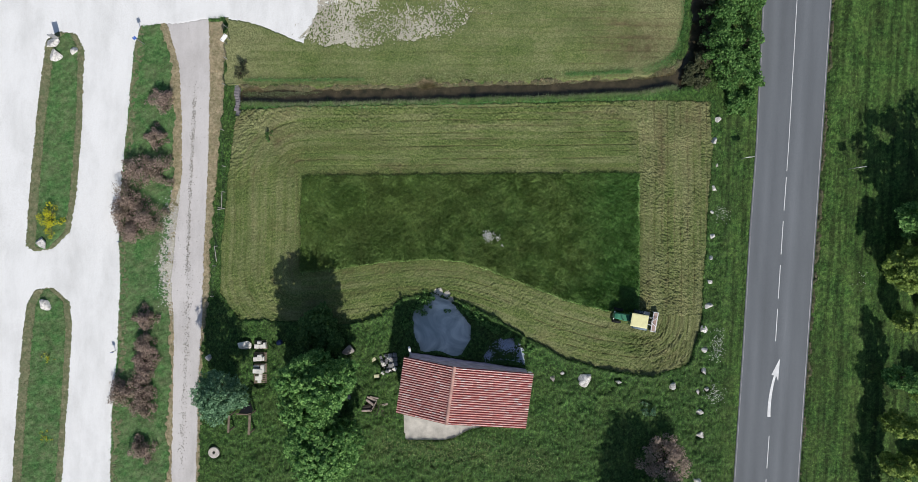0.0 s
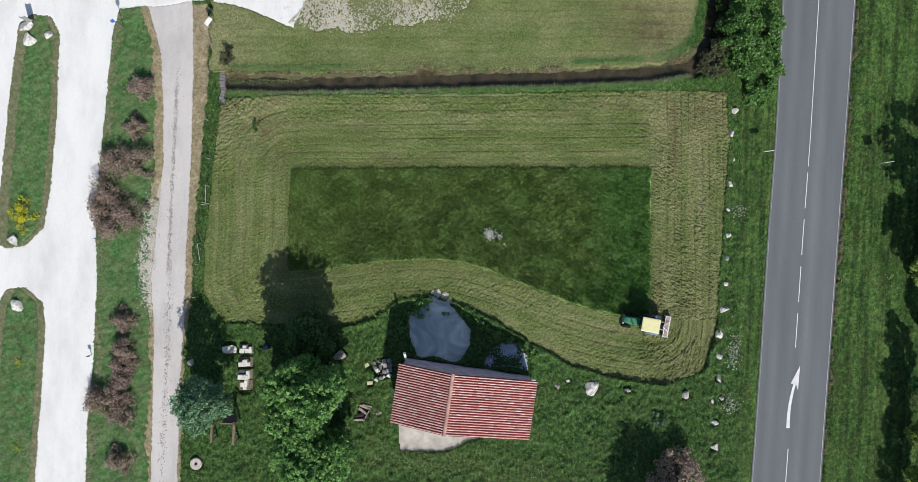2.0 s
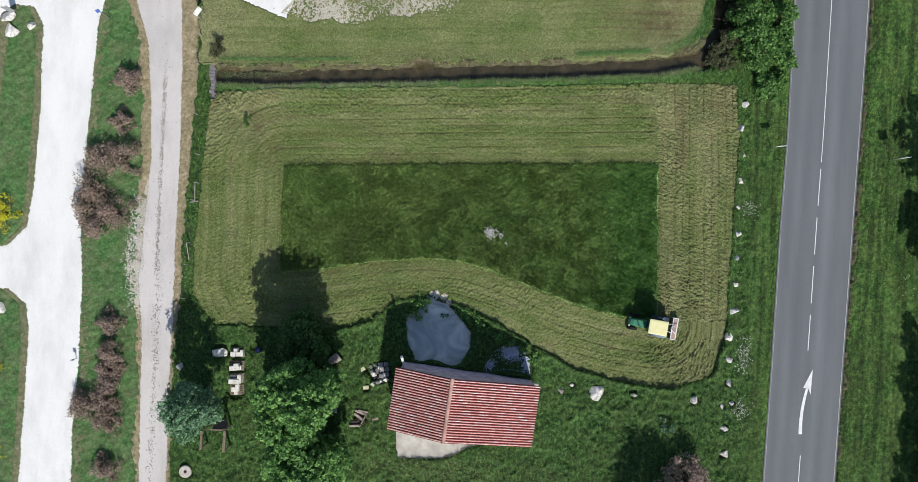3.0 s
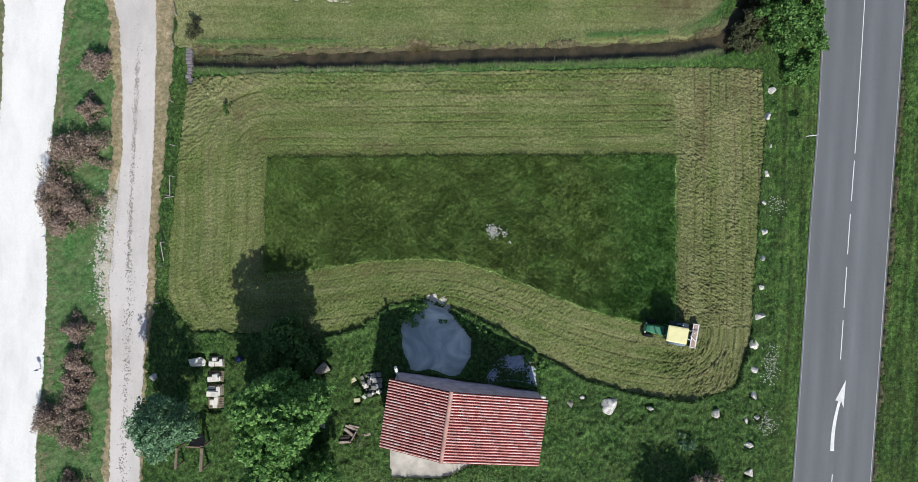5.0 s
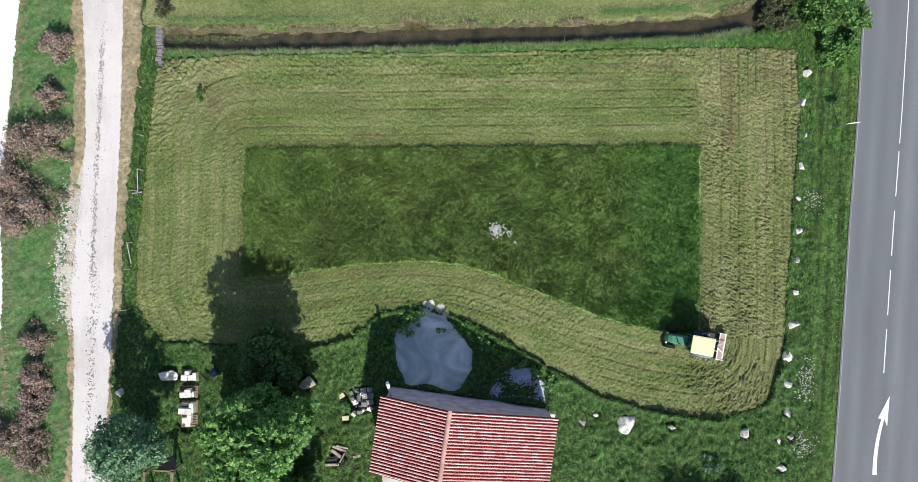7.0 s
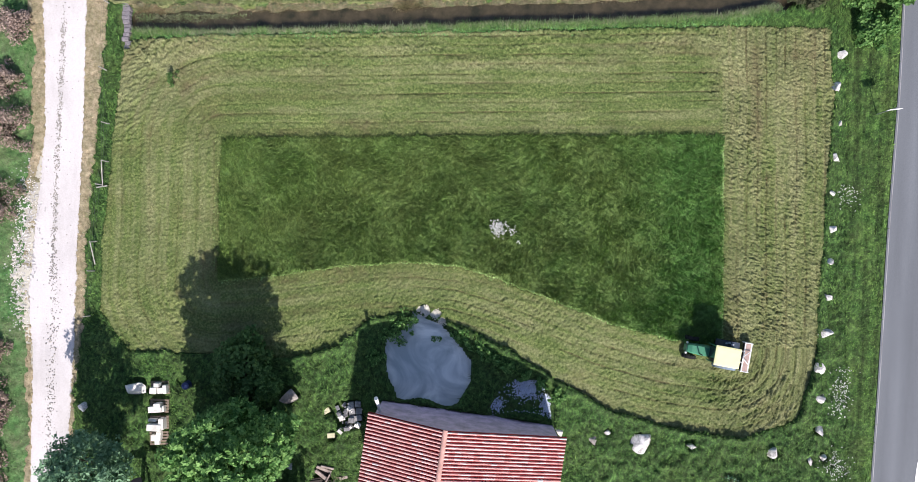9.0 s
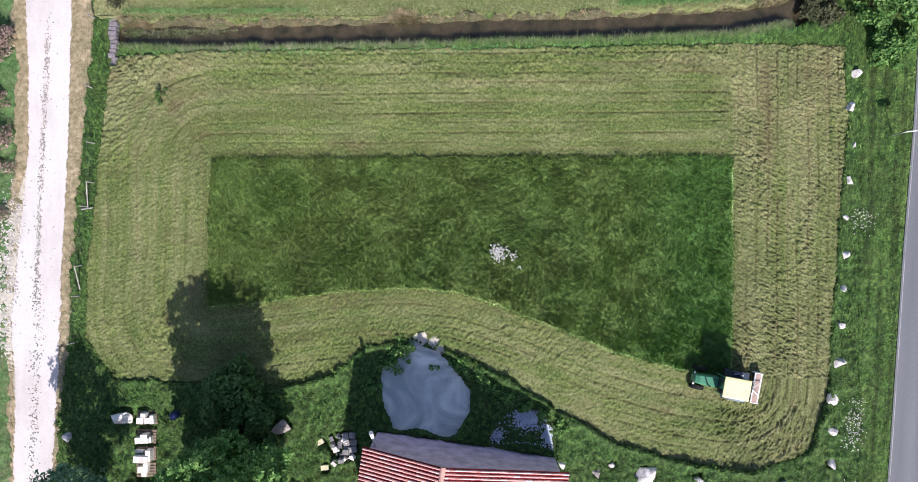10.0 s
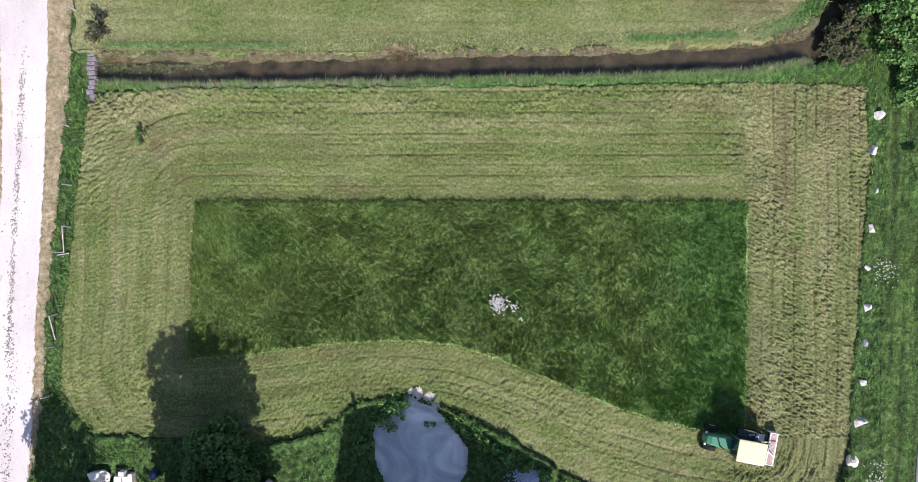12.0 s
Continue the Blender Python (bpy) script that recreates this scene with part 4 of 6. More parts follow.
road = strip("road", ry, along(ROAD_WEST, ry), along(ROAD_EAST, ry), 0.07, MAT_ASPHALT, None)
tagged(road, "grey two-lane asphalt road with white markings", "road", kind="structure")


def road_x(u, y):
    return along(ROAD_WEST, y) * (1 - u) + along(ROAD_EAST, y) * u


def road_z(u):
    return 0.07 - 0.02 * abs(2 * u - 1) ** 2 + 0.005


def marking(name, y0, y1, u, wide, material, label=""):
    yy = np.arange(y0, y1 + 0.01, (y1 - y0) / max(2, round(abs(y1 - y0))))
    x = road_x(u, yy)
    return strip(name, yy, x - wide / 2, x + wide / 2, road_z(u), material, road, label, 3)


marking("centre_line", 6.13, 300, 0.493, 0.22, MAT_PAINT, "solid white centre line")
for y1, y0 in ((5.61, 2.64), (1.70, -1.26), (-2.2, -5.17), (-6.1, -8.96), (-17.38, -20.24), (-21.2, -24.1), (-25.1, -28.0)):
    marking("dash", y0, y1, 0.493, 0.24, MAT_PAINT)
marking("edge_line", -300, 300, 0.02, 0.17, MAT_FAINT_PAINT, "faint worn edge line")
marking("edge_line", -300, 300, 0.98, 0.17, MAT_EDGE_PAINT, "worn white edge line")

# curved arrow that calls drivers back into their lane
bm = bmesh.new()
shaft = []
for k in range(13):
    s = k / 12
    yy = -15.67 + s * 3.7
    xx = 27.56 + 0.55 * s * s
    half = 0.14 - 0.04 * s
    shaft.append((bm.verts.new((xx - half, yy, 0.082)), bm.verts.new((xx + half, yy, 0.082))))
for p, q in zip(shaft, shaft[1:]):
    bm.faces.new((p[0], p[1], q[1], q[0]))
head = [bm.verts.new(c) for c in ((28.55, -10.47, 0.082), (27.78, -11.95, 0.082), (28.02, -12.0, 0.082), (28.2, -12.0, 0.082), (28.38, -12.5, 0.082))]
bm.faces.new(head)
part("arrow", bm, MAT_PAINT, road, "curved white return-to-lane arrow")

# ---------------------------------------------------------------- water
def sheet(name, poly, z, material, label, category, step=0.2):
    """A water surface inside an outline, a little larger than the hollow that holds it."""
    xs, ys = [p[0] for p in poly], [p[1] for p in poly]
    X, Y = np.meshgrid(np.arange(min(xs) - 0.5, max(xs) + 0.6, step), np.arange(min(ys) - 0.5, max(ys) + 0.6, step))
    ok = inside(poly, X, Y) | (away(poly, X, Y, True) < 0.45)
    i = np.arange(X.size).reshape(X.shape)
    keep = ok[:-1, :-1] & ok[:-1, 1:] & ok[1:, 1:] & ok[1:, :-1]
    q = np.stack([i[:-1, :-1], i[:-1, 1:], i[1:, 1:], i[1:, :-1]], -1)[keep]
    v = np.stack([X, Y, np.full(X.shape, z)], -1).reshape(-1, 3)
    return tagged(new(name, mesh_np(name, v, q, material, True)), label, category, kind="structure")


sheet("pond_water", POND, -0.10, MAT_POND, "milky grey-blue pond water behind the barn", "water")
band = [(x, y - 0.8) for x, y in DITCH[:7]] + [(22.0, 15.2), (22.5, 19.3), (23.4, 30), (22.0, 30), (21.0, 19.5), (20.4, 16.2)] + [(x, y + 0.85) for x, y in DITCH[6::-1]]
sheet("ditch_water", band, -0.32, MAT_DITCH, "muddy brown water in the drainage ditch", "water")

# ---------------------------------------------------------------- barn
MAT_WALL = plain("barn_plaster", (0.36, 0.33, 0.31), 0.9, spread=0.3, size=0.9)
MAT_PLANK = plain("grey_boards", (0.66, 0.50, 0.62), 0.9, spread=0.3, size=0.7)


def tile_material():
    """Red clay tiles, bleached and stained tile by tile; their paleness also paints sunlit highlights."""
    m, t, b = nodes_of("clay_tile", 0.75, 0.0, 0.3)
    add = t.nodes.new("ShaderNodeMath")
    add.operation = "ADD"
    t.links.new(t.nodes.new("ShaderNodeNewGeometry").outputs["Random Per Island"], add.inputs[0])
    t.links.new(t.nodes.new("ShaderNodeObjectInfo").outputs["Random"], add.inputs[1])
    part_of = t.nodes.new("ShaderNodeMath")
    part_of.operation = "FRACT"
    t.links.new(add.outputs[0], part_of.inputs[0])
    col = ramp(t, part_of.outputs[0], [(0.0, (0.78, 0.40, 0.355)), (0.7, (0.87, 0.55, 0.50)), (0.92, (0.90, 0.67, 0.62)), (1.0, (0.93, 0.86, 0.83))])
    stain = ramp(t, noise_of(t, 0.5, 5, 0.7), [(0.3, (0.72, 0.68, 0.68)), (0.65, (1.1, 1.08, 1.08))])
    lichen = ramp(t, noise_of(t, 0.22, 5, 0.75), [(0.58, (0, 0, 0)), (0.72, (0.55, 0.55, 0.55))])
    t.links.new(mix(t, mix(t, col, stain, 1.0, "MULTIPLY"), (0.62, 0.50, 0.46), lichen), b.inputs["Base Color"])
    bump(t, b, noise_of(t, 0.06, 4, 0.7), 0.008, 0.7)
    return m


MAT_TILE = tile_material()
# red clay darkened to hold the shade in the gaps between cover tiles
MAT_PAN = plain("shaded_clay_pan", (0.20, 0.013, 0.015), 0.85, spread=0.35, size=0.4)
MAT_WHITE = plain("white_metal", (0.78, 0.78, 0.78), 0.45, spread=0.08, size=0.6)


def build_barn():
    barn = thing("barn", 0.60, -12.86, 0, -8.2, "low stone barn with a red clay tile gable roof", "barn")
    ridge_x, ridge_z, west, zw, east, ze, half = -1.19, 5.3, -5.48, 3.9, 5.55, 2.95, 2.36

    def roof_z(x):
        return zw + (x - west) / (ridge_x - west) * (ridge_z - zw) if x < ridge_x else ze + (east - x) / (east - ridge_x) * (ridge_z - ze)

    # end walls with a gable, long walls at the eaves
    for name, y in (("wall_north", 2.0), ("wall_south", -2.0)):
        bm = bmesh.new()
        face = [(-5.2, -0.3), (5.2, -0.3), (5.2, roof_z(5.2) - 0.14), (ridge_x, ridge_z - 0.14), (-5.2, roof_z(-5.2) - 0.14)]
        a = [bm.verts.new((x, y - 0.12, z)) for x, z in face]
        b = [bm.verts.new((x, y + 0.12, z)) for x, z in face]
        bm.faces.new(a)
        bm.faces.new(b[::-1])
        for k in range(5):
            bm.faces.new((a[k], b[k], b[(k + 1) % 5], a[(k + 1) % 5]))
        bmesh.ops.recalc_face_normals(bm, faces=bm.faces)
        wall = part(name, bm, MAT_WALL, barn)
        if y > 0:
            r = random.Random(5)
            for k in range(46):
                x = -5.15 + 10.3 * (k + 0.5) / 46
                top = roof_z(x) - 0.2
                low = -0.3 + r.uniform(0, 0.06)
                bm = bmesh.new()
                box(bm, 0, 0, 0, 0.222, 0.03, top - low, pose(x, y + 0.138 + r.uniform(0, 0.005), (top + low) / 2))
                part("plank", bm, MAT_PLANK, wall)
    for name, x in (("wall_west", -5.08), ("wall_east", 5.08)):
        bm = bmesh.new()
        box(bm, x, 0, (roof_z(x) - 0.45) / 2, 0.24, 3.74, roof_z(x) - 0.14 + 0.3 - 0.15)
        part(name, bm, MAT_WALL, barn)
    # slopes: a deck with the hollow tiles, and rows of cover tiles on it
    rows = 24
    for side, x_low, z_low in (("west", west, zw), ("east", east, ze)):
        bm = bmesh.new()
        deck = []
        for k in range(rows * 4 + 1):
            y = -half + 2 * half * k / (rows * 4)
            dip = 0.02 * math.cos(2 * math.pi * k / 4)
            deck.append([bm.verts.new((x, y, z + dip + o)) for x, z, o in ((x_low, z_low, 0), (ridge_x, ridge_z, 0), (ridge_x, ridge_z, -0.10), (x_low, z_low, -0.10))])
        for p, q in zip(deck, deck[1:]):
            for n in range(4):
                bm.faces.new((p[n], p[(n + 1) % 4], q[(n + 1) % 4], q[n]))
        bm.faces.new(deck[0][::-1])
        bm.faces.new(deck[-1])
        bmesh.ops.recalc_face_normals(bm, faces=bm.faces)
        slope = part("roof_slope", bm, MAT_PAN, barn, "dark red hollow tiles with the shade between ribs in their colour")
        length = math.hypot(ridge_x - x_low, ridge_z - z_low)
        pitch = math.atan2(ridge_z - z_low, abs(ridge_x - x_low))
        count = round(length / 0.36)
        for k in range(rows):
            r = random.Random(k * 7 + len(side))
            bm = bmesh.new()
            y0 = -half + 2 * half * (k + 0.5) / rows
            for c in range(count):
                s0, s1 = c * length / count, (c + 1) * length / count + 0.04
                dy, tilt = r.uniform(-0.005, 0.005), r.uniform(0, 0.005)
                ends = []
                for s, lift, rad in ((s0, 0.03 + tilt, 0.050), (s1, 0.018 + tilt, 0.046)):
                    ring = []
                    for a in range(6):
                        w = math.pi * a / 5
                        u = (s / length)
                        x = x_low + (ridge_x - x_low) * u
                        z = z_low + (ridge_z - z_low) * u + lift
                        ring.append(bm.verts.new((x, y0 + dy + rad * math.cos(w), z + 0.075 * math.sin(w))))
                    ends.append(ring)
                for a in range(5):
                    bm.faces.new((ends[0][a], ends[0][a + 1], ends[1][a + 1], ends[1][a]))
                bm.faces.new(ends[0])
            bmesh.ops.recalc_face_normals(bm, faces=bm.faces)
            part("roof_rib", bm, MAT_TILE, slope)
    bm = bmesh.new()
    for k in range(13):
        y0, y1 = -half + 2 * half * k / 13, -half + 2 * half * (k + 1) / 13 + 0.05
        rings = []
        for y, rad in ((y0, 0.15), (y1, 0.13)):
            rings.append([bm.verts.new((ridge_x + rad * math.cos(math.pi * a / 7), y, ridge_z + 0.03 + rad * 0.9 * math.sin(math.pi * a / 7))) for a in range(8)])
        for a in range(7):
            bm.faces.new((rings[0][a], rings[0][a + 1], rings[1][a + 1], rings[1][a]))
        bm.faces.new(rings[0])
    part("ridge_cap", bm, plain("ridge_tile", (0.54, 0.31, 0.26), 0.8, spread=0.25, size=0.5), barn, "pinkish clay ridge tiles")
    bm = bmesh.new()
    rod(bm, (-4.98, 2.15, 2.7), (-5.0, 2.5, 3.2), 0.09, sides=12)
    rod(bm, (-5.0, 2.5, 3.2), (-5.16, 3.2, 4.1), 0.09, 0.11, sides=12)
    part("flue_pipe", bm, MAT_WHITE, barn, "white metal flue pipe")
    # dark doorway in the south front
    bm = bmesh.new()
    box(bm, -2.6, -2.14, 1.25, 2.4, 0.05, 2.5)
    part("door", bm, MAT_DARKWOOD, barn, "dark wooden barn door")


build_barn()


def flat_slab(name, poly, z0, z1, material, label, category):
    bm = bmesh.new()
    top = [bm.verts.new((x, y, z1)) for x, y in poly]
    low = [bm.verts.new((x, y, z0)) for x, y in poly]
    bm.faces.new(top)
    for k in range(len(poly)):
        n = (k + 1) % len(poly)
        bm.faces.new((top[k], top[n], low[n], low[k]))
    bmesh.ops.recalc_face_normals(bm, faces=bm.faces)
    return tagged(part(name, bm, material), label, category, kind="structure")


flat_slab("concrete_apron", APRON, -0.1, 0.09, MAT_CONCRETE, "stained concrete apron in front of the barn", "pavement")


# ---------------------------------------------------------------- plants
def leaves(name, centres, radii, each, size, material, parent, seed, flat=0.35, label="", squash=0.8, whorl=0):
    """Leaf quads in loose clumps round the centres; whorl: so many leaves spread like a star from each twig's tip."""
    r = np.random.RandomState(seed)
    c = np.repeat(np.asarray(centres, float), each, 0)
    rad = np.repeat(np.asarray(radii, float), each)
    n = len(c)
    d = r.normal(size=(n, 3))
    d /= np.linalg.norm(d, axis=1, keepdims=True)
    far = r.uniform(0.25, 1.0, n) ** 0.5
    p = c + d * (rad * far)[:, None] * [1, 1, squash]
    nrm = r.normal(size=(n, 3)) * flat + [0, 0, 0.55] + d * 0.45
    nrm /= np.linalg.norm(nrm, axis=1, keepdims=True)
    if whorl:
        first = (np.arange(n) // whorl) * whorl
        p, up, nrm = p[first], nrm[first], nrm[first] + r.normal(size=(n, 3)) * 0.22
        side = np.cross(up, [0.31, 0.17, 0.93])
        side /= np.linalg.norm(side, axis=1, keepdims=True)
        turn = (np.arange(n) % whorl) * 2 * math.pi / whorl + r.uniform(-0.25, 0.25, n)
        out = side * np.cos(turn)[:, None] + np.cross(up, side) * np.sin(turn)[:, None]
        p = p + out * size * 0.48 - up * size * 0.08
        nrm = nrm + 0.3 * out
        nrm /= np.linalg.norm(nrm, axis=1, keepdims=True)
    t = out - nrm * np.sum(out * nrm, 1, keepdims=True) if whorl else np.cross(nrm, r.normal(size=(n, 3)))
    t /= np.linalg.norm(t, axis=1, keepdims=True)
    s = np.cross(nrm, t)
    L = (size * r.uniform(0.6, 1.25, n))[:, None]
    v = np.stack([p - t * L * 0.5, p + s * L * 0.3 + nrm * L * 0.06, p + t * L * 0.5, p - s * L * 0.3 + nrm * L * 0.06], 1).reshape(-1, 3)
    v[:, 2] = np.maximum(v[:, 2], 0.03)
    q = np.arange(n * 4).reshape(n, 4)
    ob = new(name, mesh_np(name, v, q, material))
    ob.parent = parent
    if label:
        ob["label"] = label
    return ob


def tree(x, y, tall, wide, material, seed, label, name="tree", category="tree", leaf=0.24, clumps=70, each=70, stem=0.14, low=0.3, group="", shape=1.0, spread=1.0, whorl=0):
    """A tapered trunk with limbs that reach the clumps of its crown."""
    r = random.Random(seed)
    ob = thing(name, x, y, 0, 0, label, category, group)
    mid, up = tall * (1 + low) / 2, tall * (1 - low) / 2
    centres, radii = [], []
    for k in range(clumps):
        a, v = r.uniform(0, 2 * math.pi), r.uniform(-1, 1)
        q = (r.uniform(0.35, 1.0)) ** 0.6
        ring = math.sqrt(max(0, 1 - abs(v) ** (2 * shape)))
        lump = 1 + 0.22 * math.sin(3 * a + seed) * r.uniform(0.3, 1)
        centres.append((wide * q * ring * lump * math.cos(a), wide * q * ring * lump * math.sin(a), mid + up * v * (0.55 + 0.45 * q)))
        radii.append(wide * r.uniform(0.16, 0.3) * spread)
    bm = bmesh.new()
    fork = tall * low * 1.1
    rod(bm, (0, 0, -0.15), (0.04, 0.02, fork), stem, stem * 0.75)
    rod(bm, (0.04, 0.02, fork), (0.02, -0.05, tall * 0.82), stem * 0.75, stem * 0.15)
    for c in r.sample(centres, min(14, len(centres))):
        start = Vector((0.03, 0, fork + (max(c[2], fork) - fork) * 0.35))
        rod(bm, start, c, stem * 0.35, stem * 0.06, 6)
    part("trunk", bm, MAT_BARK, ob)
    leaves("crown", centres, radii, each, leaf, material, ob, seed, whorl=whorl)
    return ob


def bush(x, y, tall, wide, material, seed, label, name="bush", leaf=0.14, clumps=26, each=60, group="", category="bush", twiggy=0.0, sy=1.0):
    """A shrub: stems from one foot, and clumps of leaf down to the ground."""
    r = random.Random(seed)
    ob = thing(name, x, y, 0, 0, label, category, group)
    centres, radii = [], []
    for k in range(clumps):
        a, q = r.uniform(0, 2 * math.pi), r.uniform(0, 1) ** 0.55
        h = tall * (1 - 0.75 * q * q) * r.uniform(0.55, 1.0)
        lump = 1 + 0.3 * math.sin(4 * a + seed)
        centres.append((wide * q * 0.85 * lump * math.cos(a), wide * sy * q * 0.85 * lump * math.sin(a), max(0.12, h - 0.1)))
        radii.append(wide * r.uniform(0.18, 0.32))
    bm = bmesh.new()
    for c in centres[: 16 + int(twiggy * 20)]:
        rod(bm, (r.uniform(-0.1, 0.1), r.uniform(-0.1, 0.1), -0.05), (c[0] * (1 + 0.35 * twiggy), c[1] * (1 + 0.35 * twiggy), c[2] + 0.25 * twiggy), 0.03, 0.008, 5)
    part("stem", bm, MAT_BARK, ob)
    leaves("foliage", centres, radii, each, leaf, material, ob, seed, 0.6)
    return ob


WALNUT = "broad-leaved green tree with large leaves beside the barn"
tree(-12.3, -7.7, 2.2, 1.8, MAT_LEAF_DARK, 10, "low green tree in the shade of taller ones", leaf=0.26, clumps=90, each=60, stem=0.1, low=0.1)
tree(-11.3, -9.0, 2.2, 1.15, MAT_LEAF_DARK, 9, "low green tree in the shade of taller ones", leaf=0.24, clumps=70, each=60, stem=0.08, low=0.1)
for x, y, h, w, k in ((-12.4, -11.3, 8.3, 1.8, 11), (-10.6, -11.9, 9.0, 1.9, 19), (-12.15, -14.0, 7.4, 2.2, 12), (-11.2, -17.6, 7.0, 2.8, 13)):
    tree(x, y, h, w, MAT_LEAF, k, WALNUT, leaf=0.24, clumps=round(95 * w * w), each=48, stem=0.17, low=0.1, spread=0.85, group="trees by the barn", shape=3.5 if y > -13 else 1.4, whorl=6)
tree(-19.95, -13.1, 6.8, 1.9, MAT_LEAF_BLUE, 14, "blue-green tree leaning over the gravel track", leaf=0.24, clumps=110, each=72, low=0.2, spread=1.15, shape=0.9, whorl=4)
tree(17.2, -26.0, 8.4, 3.3, MAT_LEAF, 15, "broad green tree south of the field", leaf=0.28, clumps=190, each=84, low=0.12, shape=1.4)
tree(17.9, -19.1, 2.8, 2.1, MAT_LEAF_BROWN, 16, "small tree with purplish brown leaves in rough grass", leaf=0.17, clumps=70, each=64, stem=0.09, low=0.12)
bush(16.85, -14.95, 1.3, 0.85, MAT_LEAF_BLUE, 17, "blue-green young bush in rough grass", leaf=0.16, clumps=18, each=20, twiggy=1.0)

ROADSIDE = "yellow-green tree on the far road verge"
for k, (x, y, h, w) in enumerate(((39.6, 1.6, 8.6, 2.5), (38.4, -2.4, 5.2, 1.9), (41.8, -0.5, 7.0, 2.4), (38.6, -7.0, 3.4, 0.8), (37.6, -11.8, 5.2, 0.95), (37.5, -15.6, 5.4, 1.05),
                                   (37.2, -19.2, 4.6, 0.95), (36.9, -22.6, 4.8, 1.05), (41.6, -5.8, 2.6, 1.3), (40.6, -12.8, 2.4, 1.3), (40.4, -19.4, 2.4, 1.2), (42.6, 4.2, 7.6, 2.5))):
    tree(x, y, h, w, MAT_LEAF_YELLOW if k % 4 else MAT_LEAF, 30 + k, ROADSIDE if k % 4 else "green tree on the far road verge", leaf=0.24, clumps=90, each=150 if k < 3 else 48, low=0.1, group="trees along the road", whorl=6)

THICKET = "dense green shrub between ditch and road"
for k, (x, y, h, w) in enumerate(((24.1, 20.6, 4.6, 1.9), (22.9, 17.4, 4.2, 1.7), (25.2, 17.4, 3.6, 1.5), (23.9, 14.6, 3.4, 1.7), (25.7, 14.3, 2.4, 1.2), (24.6, 12.2, 1.3, 1.3), (25.6, 20.4, 3.0, 1.3), (24.8, 23.4, 4.5, 2.0), (22.9, 15.8, 4.6, 1.5), (22.8, 19.3, 4.8, 1.5), (21.6, 15.9, 1.4, 0.95), (20.8, 15.2, 0.9, 0.75), (20.4, 14.2, 0.6, 0.6), (22.0, 17.8, 1.6, 0.8), (22.2, 19.6, 2.2, 0.8), (21.4, 14.2, 0.8, 0.8), (22.3, 21.8, 3.0, 1.2), (25.6, 12.6, 1.0, 0.8), (25.4, 15.8, 2.2, 1.2))):
    bush(x, y, h, w, MAT_LEAF_THICKET if x > 22.7 else MAT_LEAF_OLIVE, 50 + k, THICKET, leaf=0.22, clumps=40 if k % 2 else 26, each=56, group="roadside thicket")

PURPLE = "purplish brown shrub on the grass strip"
for k, (x, y, w) in enumerate(((-26.4, 12.5, 0.95), (-26.9, 9.2, 0.75), (-28.7, 6.1, 1.2), (-26.8, 6.2, 1.15), (-29.2, 3.9, 1.15), (-27.5, 2.1, 1.15), (-28.8, 0.8, 1.0), (-27.9, -7.0, 0.8),
                                (-27.8, -9.3, 0.95), (-27.9, -11.9, 0.85), (-29.8, -13.6, 1.05), (-27.9, -14.8, 0.9), (-28.2, -18.7, 0.85), (-28.4, -13.4, 0.9), (-27.9, -10.6, 0.85), (-29.6, 2.2, 1.0))):
    bush(x, y, w * 1.5, w * 1.38, MAT_LEAF_BROWN, 70 + k, PURPLE, leaf=0.14, clumps=44, each=52, twiggy=1.0, group="brown shrubs")
bush(-36.5, 2.0, 0.9, 1.1, MAT_FLOWER_YELLOW, 90, "broom bush in full yellow bloom", leaf=0.10, clumps=46, each=34, twiggy=0.4, sy=1.7)
bush(-36.7, -10.5, 0.45, 0.6, MAT_FLOWER_YELLOW, 91, "small yellow-flowering bush on the island", leaf=0.08, clumps=10, each=14)
bush(-36.9, -17.5, 0.5, 0.7, MAT_FLOWER_YELLOW, 92, "small yellow-flowering bush on the island", leaf=0.08, clumps=10, each=14)
bush(-19.3, 15.1, 1.3, 0.75, MAT_LEAF_OLIVE, 93, "thin olive-brown bush by the ditch head", leaf=0.13, clumps=26, each=24, twiggy=1.0, sy=1.5)
bush(-16.9, 9.3, 0.8, 0.42, MAT_LEAF_DARK, 94, "small green sapling in mown grass", leaf=0.1, clumps=22, each=26, sy=1.8)
bush(20.4, 14.7, 0.8, 0.6, MAT_LEAF_OLIVE, 95, "small brownish bush on the ditch bank", leaf=0.12, clumps=16, each=36)
for k, (x, y, w) in enumerate(((-3.5, -5.75, 0.9), (-2.75, -5.25, 0.8), (0.5, -6.0, 0.6), (1.5, -6.8, 0.6), (2.4, -7.4, 0.55), (3.3, -7.9, 0.55), (4.3, -8.4, 0.5), (6.3, -9.6, 0.6), (-4.7, -7.4, 0.6), (1.0, -6.45, 0.6), (2.0, -7.2, 0.6), (2.9, -7.75, 0.55), (5.3, -8.95, 0.5))):
    bush(x, y, 0.95, w, MAT_LEAF, 100 + k, "low green bush on the pond bank", leaf=0.15, clumps=18, each=34, group="pond bank bushes")
bush(17.75, 4.9, 0.42, 0.3, MAT_LEAF_DARK, 96, "small dark tuft among the cuttings", leaf=0.08, clumps=10, each=24)
